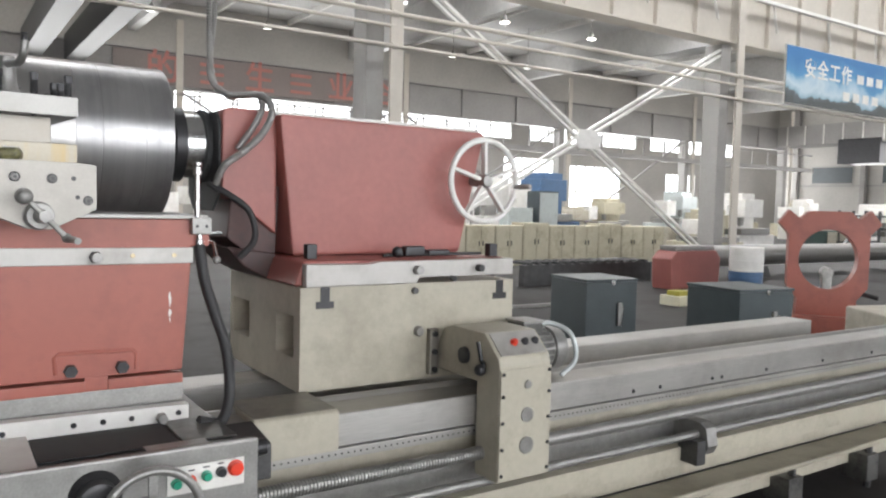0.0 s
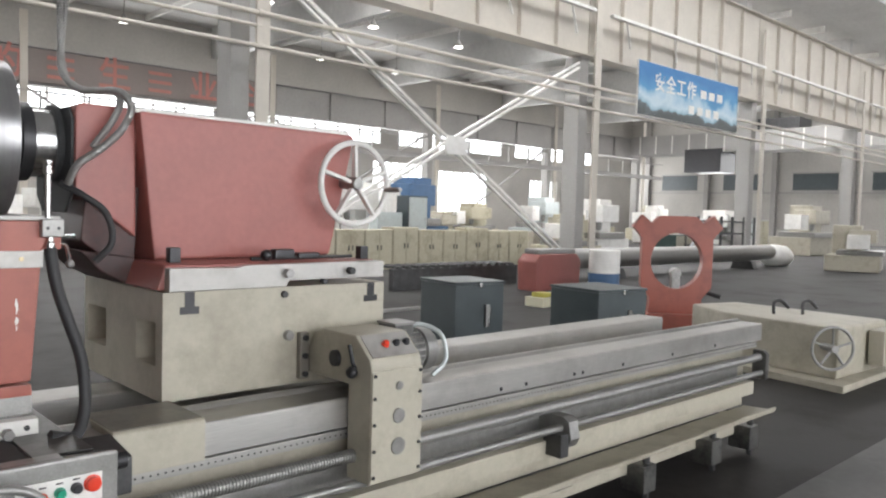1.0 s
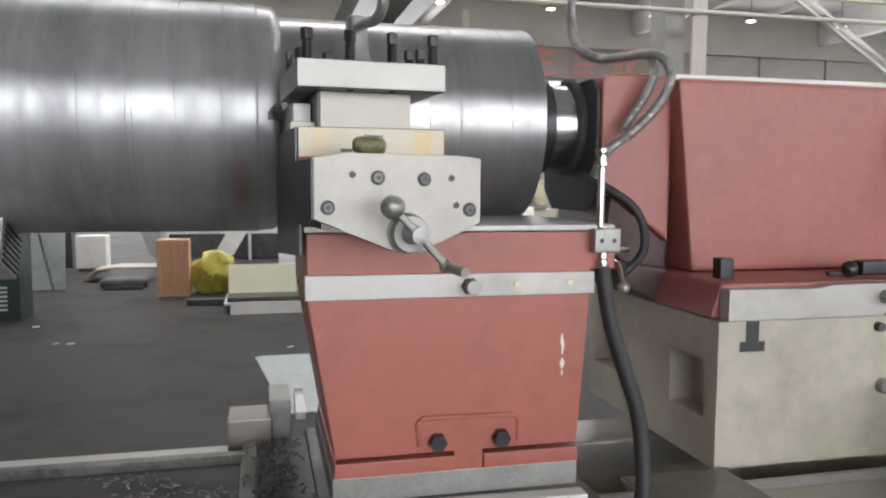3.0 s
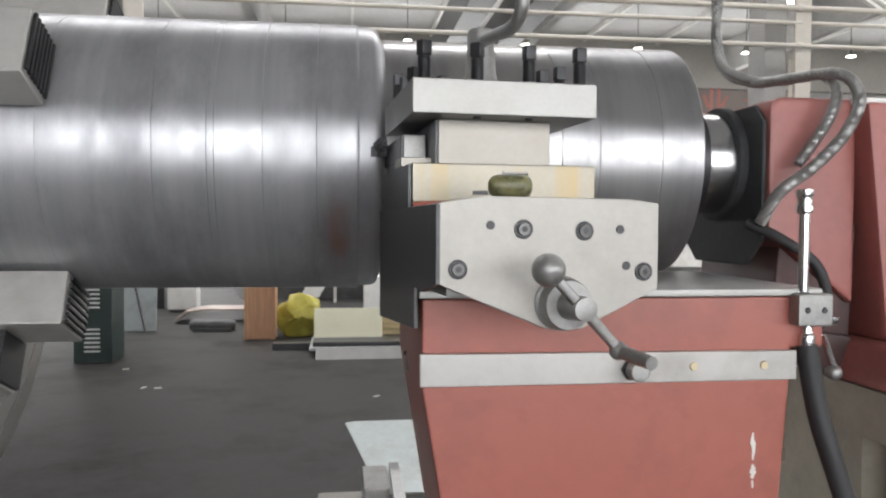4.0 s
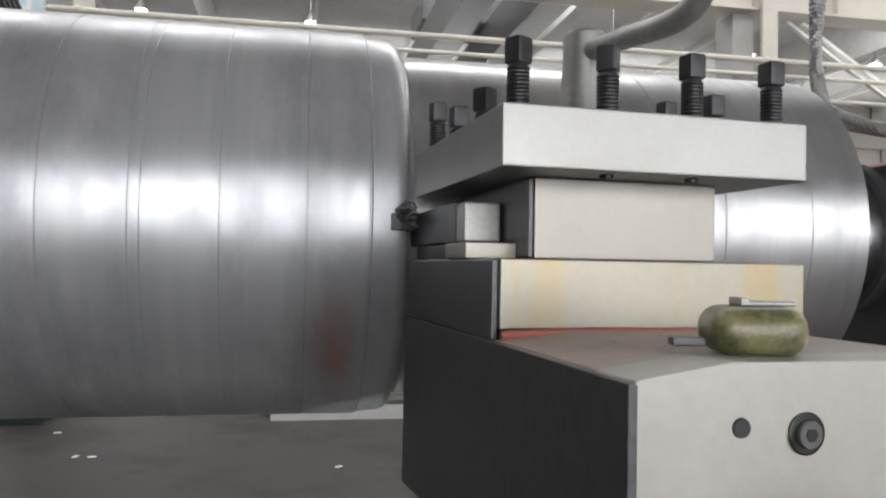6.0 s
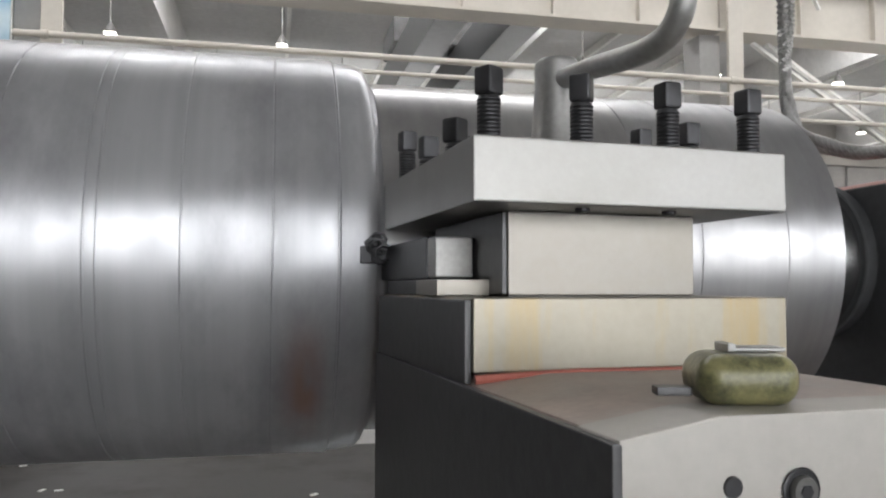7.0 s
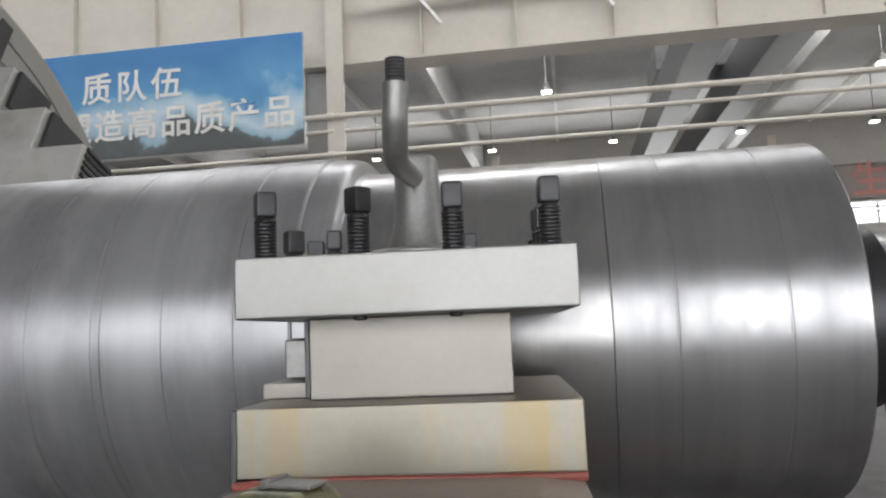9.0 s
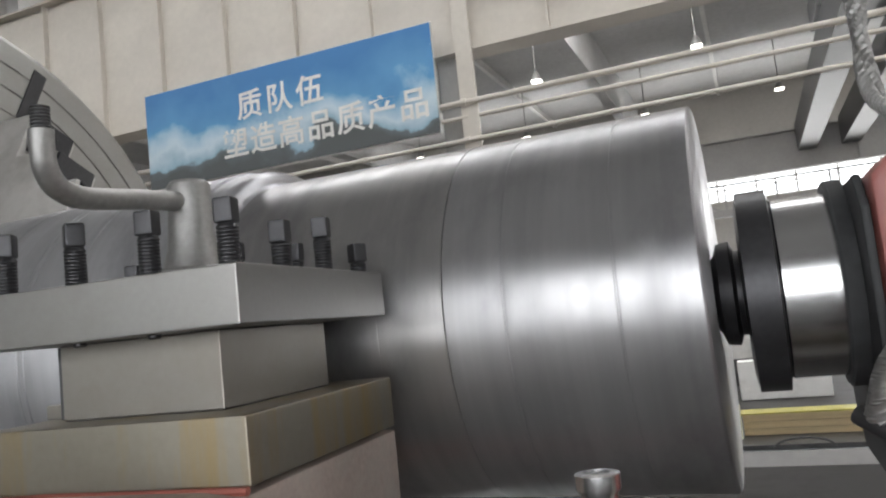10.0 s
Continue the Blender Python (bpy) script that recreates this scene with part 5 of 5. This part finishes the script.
# second tailstock standing on the floor
t2 = thing("spare_tailstock", (8.0, 1.0, 0), "beige spare tailstock with handwheel on the floor", "tailstock")
part("sole", prism([(7.3, 0.1), (8.9, 0.1), (9.0, 2.0), (8.0, 2.3), (7.6, 1.6)], "z", 0.0, 0.07, 0.01), BEIGE, t2)
part("body", prism([(7.55, 0.25), (8.75, 0.2), (8.9, 1.9), (8.2, 2.1), (7.8, 1.5)], "z", 0.07, 0.56, 0.03), BEIGE, t2)
part("end_cover", box(8.2, 8.8, 0.05, 0.2, 0.15, 0.5, 0.02), BEIGE, t2)
cw = Vector((7.5, 0.28, 0.37))
tm2 = Matrix.Translation(cw) @ Matrix.Rotation(radians(-40), 4, "Z")
w3 = part("handwheel", tube([tm2 @ Vector((0.2 * math.cos(a), 0, 0.2 * math.sin(a))) for a in [2 * math.pi * k / 36 for k in range(36)]], 0.014, 10, closed=True), CAST, t2)
for k in range(5):
    a = radians(18 + 72 * k)
    part("spoke", bar(tm2 @ Vector((0, 0, 0)), tm2 @ Vector((0.2 * math.cos(a), 0, 0.2 * math.sin(a))), 0.03, 0.015, 0.003), CAST, w3)
part("hub", tube([tm2 @ Vector((0, -0.05, 0)), tm2 @ Vector((0, 0.2, 0))], 0.035, 14), CAST, w3)
for x, y in ((8.1, 1.1), (8.35, 0.9)):
    l = part("clamp_lever", tube(curve_points([(x, y, 0.56), (x, y, 0.68), (x + 0.1, y - 0.03, 0.70), (x + 0.22, y - 0.06, 0.62)]), 0.018, 8), DARK, t2)

# row of yellowed lockers
for k in range(9):
    x = 10.6 + 0.92 * k
    c = thing("locker", (x, 13.5, 0), "yellowed low steel locker with double doors", "locker", "low lockers")
    h = 1.05 if k % 3 else 1.12
    part("body", box(x - 0.45, x + 0.45, 13.3, 13.8, 0, h, 0.01), LOCKER, c)
    for s in (-1, 1):
        d = part("door", box(x + (0.01 if s > 0 else -0.43), x + (0.43 if s > 0 else -0.01), 13.28, 13.298, 0.08, h - 0.05, 0.006), LOCKER, c)
        part("handle", box(x + s * 0.06 - 0.012, x + s * 0.06 + 0.012, 13.255, 13.28, h * 0.5, h * 0.62, 0.003), DARK, d)

# crate, drum, red casting, shaft and machines in the far bay
dr = thing("drum", (12.9, 6.6, 0), "white and blue steel drum", "drum")
part("lower_shell", lathe([(0, 0.3), (0.02, 0.31), (0.28, 0.31), (0.3, 0.318), (0.32, 0.31), (0.42, 0.31)], (12.9, 6.6, 0), "z", 32), BLUE, dr)
part("upper_shell", lathe([(0.421, 0.31), (0.6, 0.31), (0.62, 0.318), (0.64, 0.31), (0.86, 0.31), (0.88, 0.3), (0.86, 0.28)], (12.9, 6.6, 0), "z", 32), WHITE, dr)
rc = thing("red_casting", (12.2, 8.0, 0), "rusty red cast machine block on the floor", "casting")
part("block", prism([(11.88, 0.0), (13.3, 0.0), (13.34, 0.6), (13.2, 0.75), (12.0, 0.75), (11.84, 0.6)], "y", 7.5, 8.0, 0.03), RED_WORN, rc)
part("plinth", box(12.0, 13.2, 7.55, 7.95, 0.75, 0.85, 0.02), CAST, rc)
pl = thing("steel_shaft", (18, 8.6, 0), "long bright steel shaft lying on supports", "shaft")
part("barrel", lathe([(14.8, 0.22), (14.85, 0.25), (25.9, 0.25), (26.0, 0.23)], (0, 9.0, 0.51), "x", 40), STEEL, pl)
for x in (16.5, 24):
    part("support_block", prism([(8.6, 0), (9.4, 0), (9.3, 0.26), (8.7, 0.26)], "x", x, x + 0.3, 0.02), DARK, pl)
bl = thing("wrapped_bundle", (26.9, 9.1, 0), "white wrapped bundle beside the shaft", "bundle")
bm = ball((27.0, 9.2, 0.35), 0.5, scale=(1.6, 1, 0.8))
for v in bm.verts:
    v.co.z = max(v.co.z, 0)
    v.co += 0.05 * Vector(noise.noise_vector(v.co * 3))
    v.co.z = max(v.co.z, 0)
part("cover", bm, WHITE, bl)


def machine(x, y, w, d, h, turn, mat, label, group=""):
    """A machine tool: bed, column, head, control cabinet."""
    t = thing("machine_tool", (0, 0, 0), label, "machine tool", group)
    part("bed", box(-w / 2, w / 2, -d / 2, d / 2, 0, h * 0.35, 0.03), mat, t)
    part("table", box(-w * 0.45, w * 0.3, -d * 0.55, d * 0.3, h * 0.35, h * 0.45, 0.02), CAST, t)
    part("column", box(w * 0.1, w * 0.45, -d * 0.1, d * 0.45, h * 0.35, h, 0.03), mat, t)
    part("head", box(-w * 0.2, w * 0.3, -d * 0.4, d * 0.1, h * 0.62, h * 0.9, 0.03), mat, t)
    part("spindle", lathe([(h * 0.48, 0.06), (h * 0.5, 0.1), (h * 0.62, 0.12)], (-w * 0.05, -d * 0.2, 0), "z", 20), CAST, t)
    part("control_box", box(-w * 0.55, -w * 0.3, -d * 0.3, d * 0.1, h * 0.5, h * 0.8, 0.02), WHITE, t)
    t.location, t.rotation_euler = (x, y, 0), (0, 0, radians(turn))
    return t


machine(19.4, 20.5, 3.2, 2.0, 2.9, 10, BLUE, "blue and white milling machine in the far bay", "far machines")
machine(15.5, 19.0, 2.6, 1.8, 2.5, -10, WHITE, "white machining centre in the far bay", "far machines")
machine(23.4, 14.5, 2.4, 1.8, 2.2, 5, WHITE, "white machining centre beyond the column row", "far machines")
machine(21.0, 13.8, 2.0, 1.6, 1.6, 5, LOCKER, "cream machine tool beside the column", "far machines")
machine(33.0, 14.5, 3.0, 2.0, 2.0, 0, WHITE, "pale grinding machine beyond the shaft", "far machines")
machine(27.8, 6.9, 2.6, 1.6, 1.5, 15, BEIGE, "beige small lathe in the far aisle", "far machines")
machine(39.0, 13.0, 3.5, 2.0, 2.4, 0, BEIGE, "beige machine near the far end", "far machines")
rk = thing("bar_rack", (30.5, 13.0, 0), "dark steel rack holding bars and rails", "rack")
for i in range(5):
    for yy in (12.6, 13.6):
        part("upright", box(28.6 + i - 0.04, 28.6 + i + 0.04, yy - 0.04, yy + 0.04, 0, 1.7, 0), DARK, rk)
for z in (0.5, 1.0, 1.5):
    for yy in (12.6, 13.6):
        part("rail", box(28.5, 32.7, yy - 0.03, yy + 0.03, z - 0.03, z + 0.03, 0), DARK, rk)
part("leaning_bar", bar((27.2, 12.8, 0.02), (28.8, 13.0, 1.2), 0.12, 0.12), DARK, rk)
part("leaning_bar", bar((27.7, 12.8, 0.02), (29.3, 13.0, 1.2), 0.12, 0.12), DARK, rk)
lo = thing("pallet_frame", (11.0, 9.2, 0), "long dark slatted steel frame on the floor", "frame")
part("side_beam", box(9.4, 13.0, 9.0, 9.15, 0.0, 0.42, 0.01), DARK, lo)
for i in range(14):
    part("slat", box(9.5 + 0.25 * i, 9.6 + 0.25 * i, 8.98, 9.7, 0.42, 0.47, 0), DARK, lo)
fr = thing("floor_rail", (8, 7.5, 0), "bright steel rail set along the floor", "rail")
part("rail_head", box(4.5, 9.5, 6.6, 6.66, 0.0, 0.05, 0.004), STEEL, fr)
cx = thing("cardboard_tray", (10.2, 5.9, 0), "small cream carton with yellow packs", "carton")
part("tray", box(9.9, 10.6, 5.7, 6.1, 0, 0.16, 0.01), CARD, cx)
part("pack", box(9.95, 10.2, 5.75, 6.0, 0.161, 0.24, 0.01), YELLOW, cx)
part("pack", box(10.25, 10.5, 5.75, 6.0, 0.161, 0.22, 0.01), BRASS, cx)

# ---- store of panels and crates behind the workpiece ----
wb = thing("plywood_case", (-1.25, 9.5, 0), "orange plywood case standing on end", "case")
part("case_body", box(-1.46, -1.04, 9.5, 9.85, 0.0, 0.78, 0.008), WOOD, wb)
for x in (-1.46, -1.09):
    part("batten", box(x, x + 0.05, 9.485, 9.5, 0.0, 0.78, 0.004), WOOD, wb)
part("batten", box(-1.41, -1.09, 9.485, 9.5, 0.72, 0.78, 0.004), WOOD, wb)
yb = thing("tarpaulin_bundle", (-0.75, 9.9, 0), "crumpled yellow tarpaulin bundle", "tarpaulin")
bm = bmesh.new()
bmesh.ops.create_icosphere(bm, subdivisions=4, radius=1)
for v in bm.verts:
    c = Vector((v.co.x * 0.33, v.co.y * 0.3, v.co.z * 0.34 + 0.26))
    c += 0.09 * Vector(noise.noise_vector(c * 5)) + 0.03 * Vector(noise.noise_vector(c * 14))
    v.co = Vector((-0.72 + c.x, 9.9 + c.y, max(c.z, 0)))
part("folds", bm, YELLOW, yb)
cb = thing("cream_panel", (0, 8.5, 0.15), "cream board leaning on the stacked plate", "panel")
part("board", prism([(8.45, 0.171), (8.47, 0.171), (8.62, 0.52), (8.60, 0.52)], "x", -0.48, 0.37, 0.002), CARD, cb)
ps = thing("plate_stack", (0.6, 8.4, 0), "stack of dark steel plates on the floor", "plates")
part("plate", box(-0.52, 2.6, 8.0, 8.9, 0.08, 0.11, 0.004), SHEET, ps)
part("plate", box(-0.48, 2.6, 8.1, 8.95, 0.112, 0.165, 0.004), DARK, ps)
part("leaning_plate", prism([(7.84, 0.0), (7.86, 0.0), (7.985, 0.125), (7.965, 0.125)], "x", -0.44, 2.6, 0.002), GIRDER, ps, "grey steel plate leaning on the stack")
part("bearer", box(-0.3, 2.4, 8.1, 8.25, 0.0, 0.079, 0.005), DARK, ps)
part("bearer", box(-1.0, 2.4, 8.6, 8.75, 0.0, 0.079, 0.005), DARK, ps)
part("steel_loop", tube([(0.95 + 0.28 * math.cos(a), 8.03, 0.14 + 0.1 * math.sin(a)) for a in [math.pi * k / 14 for k in range(15)]], 0.012, 8), DARK, ps)
ls = thing("timber_stack", (1.2, 8.8, 0), "stack of pale pine boards", "timber")
for i in range(3):
    part("board", box(0.38, 2.8, 8.66, 8.95, 0.168 + 0.075 * i, 0.238 + 0.075 * i, 0.006), PINE, ls)
part("cover_strip", box(0.35, 2.85, 8.64, 8.97, 0.394, 0.41, 0.004), YELLOW, ls)
gm = thing("coolant_machine", (-2.9, 8.1, 0), "dark green machine cabinet with white louvres", "machine")
part("cabinet", box(-3.14, -2.72, 7.9, 8.4, 0.0, 1.02, 0.01), GREEN_BODY, gm)
for z in (0.12, 0.62):
    for i in range(6):
        part("louvre", box(-3.02, -2.85, 7.885, 7.899, z + 0.05 * i, z + 0.05 * i + 0.02, 0.002), WHITE, gm)
wp = thing("white_cabinet", (-2.97, 12.8, 0), "white sheet-metal cabinet against dark post", "cabinet")
part("body", box(-3.22, -2.72, 12.9, 13.3, 0.05, 0.62, 0.008), WHITE, wp)
part("plinth", box(-3.18, -2.76, 12.92, 13.28, 0.0, 0.05, 0.002), DARK, wp)
dp = thing("dark_post", (-3.5, 13.6, 0), "dark steel post and hopper behind cabinet", "post")
part("post", box(-3.75, -3.4, 13.5, 13.8, 0, 2.6, 0.01), DARK, dp)
part("hopper", prism([(-2.9, 0.8), (-2.3, 0.8), (-2.1, 0.2), (-1.9, 0.1), (-1.9, 1.3), (-3.1, 1.3)], "y", 13.6, 13.9, 0.01), GIRDER, dp)
sp = thing("sheet_shelter", (-0.7, 14.2, 0), "white folded sheet shelter over dark opening", "shelter")
part("back_sheet", box(-1.95, 1.6, 15.0, 15.03, 0.5, 1.5, 0.004), WHITE, sp)
part("left_post", box(-1.97, -1.9, 14.95, 15.04, 0.0, 0.9, 0.004), WHITE, sp)
part("sloped_sheet", prism([(-0.95, 0.18), (-0.35, 1.25), (0.1, 1.35), (-0.6, 0.14)], "y", 14.0, 14.03, 0.003), WHITE, sp, "white folded sheet")
part("right_sheet", prism([(0.05, 1.3), (0.75, 0.55), (1.8, 0.55), (1.8, 1.4)], "y", 14.0, 14.03, 0.003), WHITE, sp)
# flat dark panel stands in for the shade inside the opening
part("inside_shade", box(-1.9, 1.6, 15.04, 15.1, 0.0, 0.55, 0), DARK, sp)
part("inner_post", box(-0.32, -0.26, 14.4, 14.46, 0.0, 0.9, 0.003), WHITE, sp)
ac = thing("white_unit", (0.85, 13.0, 0), "white rectangular appliance with grille dots", "appliance")
part("case", box(0.25, 1.6, 12.9, 13.3, 0.0, 0.62, 0.015), WHITE, ac)
for i in range(4):
    part("grille_dot", lathe([(12.893, 0.016), (12.9, 0.02)], (0.95 + 0.08 * i, 0, 0.32), "y", 10), DARK, ac)
fs = thing("folded_sheet", (-2.2, 11.8, 0), "bent pale sheet offcut on the floor", "offcut")
part("sheet", prism([(-2.75, 0.02), (-2.6, 0.16), (-2.3, 0.2), (-1.3, 0.2), (-1.3, 0.22), (-2.3, 0.23), (-2.62, 0.19), (-2.78, 0.04)], "y", 11.3, 11.9, 0.003), GRIMY, fs)
dk = thing("motor_wreck", (-1.9, 10.4, 0), "dark oily machine part on the floor", "machine part")
part("lump", lathe([(-2.35, 0.05), (-2.3, 0.085), (-1.75, 0.085), (-1.7, 0.06)], (0, 10.4, 0.086), "x", 20), DARK, dk)
part("lump_foot", box(-2.3, -1.75, 10.3, 10.5, 0.0, 0.06, 0.01), DARK, dk)
sh = thing("foil_sheet", (-3.2, 10.5, 0), "crumpled reflective sheet standing in front of window", "sheet")
part("sheet", prism([(-3.3, 0.0), (-2.85, 0.0), (-2.82, 1.1), (-3.3, 1.1)], "y", 10.5, 10.52, 0.002), SHEET, sh)
part("strut", bar((-3.2, 10.48, 1.0), (-2.95, 10.3, 0.02), 0.03, 0.02), DARK, sh)
ob_b = thing("overhead_crane", (4, 23, 7.9), "dark overhead crane bridge crossing the far bay", "crane")
part("bridge_beam", box(3.0, 3.7, 12.95, 33.7, 7.2, 8.3, 0.02), DARK, ob_b)
part("bridge_beam", box(4.6, 5.3, 12.95, 33.7, 7.2, 8.3, 0.02), DARK, ob_b)
part("crab", box(2.9, 5.4, 19.5, 21.5, 8.31, 9.0, 0.03), DARK, ob_b)

# clutter of the far bay
random.seed(33)
for i in range(16):
    x = 4 + 2.9 * i + random.uniform(-0.8, 0.8)
    y = random.choice((24.5, 27.5, 30.5))
    mt, nm = random.choice(((SHEET, "pale"), (BEIGE, "beige"), (WHITE, "white"), (LOCKER, "cream")))
    machine(x, y, random.uniform(1.8, 3.2), random.uniform(1.4, 2.2), random.uniform(1.6, 2.9), random.uniform(-15, 15), mt, nm + " machine tool standing in the far bay", "far machines")
for i in range(10):
    x = 22.5 + 1.9 * i + random.uniform(-0.3, 0.3)
    w, h, y = random.uniform(0.8, 1.5), random.uniform(0.9, 1.9), random.choice((13.9, 15.5, 16.5))
    c = thing("storage_cabinet", (x, y, 0), "pale steel storage cabinet near the column row", "cabinet", "far cabinets")
    part("body", box(x - w / 2, x + w / 2, y - 0.3, y + 0.3, 0, h, 0.01), random.choice((BEIGE, LOCKER, SHEET, GREEN_BODY)), c)
    for q in (-1, 1):
        part("door", box(x + q * w / 4 - w / 4 + 0.02, x + q * w / 4 + w / 4 - 0.02, y - 0.32, y - 0.301, 0.06, h - 0.04, 0.005), random.choice((BEIGE, LOCKER, SHEET)), c)
for i in range(7):
    x = 9.6 + 1.15 * i
    w, h = random.uniform(0.5, 1.0), random.uniform(1.2, 2.1)
    c = thing("machine_cabinet", (x, 16.6, 0), "grey electrical cabinet behind the lockers", "cabinet", "electrical cabinets")
    part("body", box(x - w / 2, x + w / 2, 16.4, 17.0, 0, h, 0.01), random.choice((SHEET, WHITE, CABINET, BLUE)), c)
    part("door", box(x - w / 2 + 0.03, x + w / 2 - 0.03, 16.38, 16.399, 0.08, h - 0.05, 0.006), random.choice((SHEET, WHITE)), c)
ml = thing("mezzanine_rail", (30, 33.5, 5), "dusty grey railing and beam along the far row", "railing")
part("beam", box(-20, 60, 33.5, 33.86, 4.9, 5.2, 0.01), GIRDER, ml)
for i in range(40):
    part("post", box(-20 + 2 * i - 0.04, -20 + 2 * i + 0.04, 33.6, 33.68, 5.2, 6.2, 0), GIRDER, ml)
part("handrail", box(-20, 60, 33.6, 33.68, 6.2, 6.28, 0), GIRDER, ml)
for k in range(0, 4):
    xa = X0 + 1 + BAY * k
    b = thing("cross_brace", (xa + 6, 34.0, 0), "dark steel cross brace in the far row", "brace", "far braces")
    part("brace_bar", bar((xa + 0.4, 34, 0.0), (xa + BAY - 0.6, 34, 6.4), 0.16, 0.1), GIRDER, b)
    part("brace_bar", bar((xa + 0.4, 34.1, 6.4), (xa + BAY - 0.6, 34.1, 0.2), 0.16, 0.1), GIRDER, b)

# end wall: dark windows, sill rail, pilasters and a lattice crane beam in front of it
for k in range(5):
    yc = 15.6 + 5.8 * k
    w = thing("window_%d" % (40 + k), (61.95, yc, 4.1), "dark long window in the end wall", "window", kind="structure")
    part("pane", box(61.93, 61.97, yc - 1.7, yc + 1.7, 4.1, 5.4, 0), CABINET, w)
    bm = box(61.9, 61.98, yc - 1.8, yc + 1.8, 4.0, 4.1, 0)
    box(61.9, 61.98, yc - 1.8, yc + 1.8, 5.4, 5.5, 0, bm)
    part("window_frame", bm, GIRDER, w)
    solo("pilaster", box(61.6, 61.99, yc - 2.9, yc - 2.5, 0, 11.3, 0.02), CONCRETE, (61.8, yc - 2.7, 0), "pale concrete pilaster on the end wall", "pilaster", "pilasters")
solo("sill_rail", box(61.8, 61.92, 12.5, 37.5, 3.82, 3.94, 0), GIRDER, (61.85, 25, 3.9), "dark rail running along the end wall", "rail")
cb2 = thing("crane_bridge", (56, 24, 7), "hazy dark crane bridge with hanging cab", "crane")
for x in (55.2, 57.0):
    part("bridge_beam", box(x - 0.2, x + 0.2, 13.2, 33.6, 6.7, 8.2, 0.02), GIRDER, cb2)
part("cab", box(54.8, 57.2, 25.6, 28.6, 5.2, 6.98, 0.04), BLACK, cb2)
part("hoist", box(55.0, 57.2, 20.0, 23.0, 8.21, 9.0, 0.04), DARK, cb2)
for k in range(14):
    part("stiffener", box(54.93, 54.99, 13.8 + 1.45 * k, 13.9 + 1.45 * k, 6.75, 8.15, 0), WHITE, cb2)

# scraps on the floor beyond the bed
for x, y, a in ((-2.45, 7.45, 20), (-2.02, 6.46, 70), (-1.88, 6.43, 10), (0.19, 5.86, 40)):
    c, q = Vector((x, y, 0.0)), Matrix.Rotation(radians(a), 4, "Z")
    sc = box(-0.035, 0.035, -0.015, 0.015, 0.001, 0.008, 0.002, m=Matrix.Translation(c) @ q)
    solo("scrap", sc, WHITE, (x, y, 0), "small pale scrap lying on the floor", "scrap", "floor scraps")
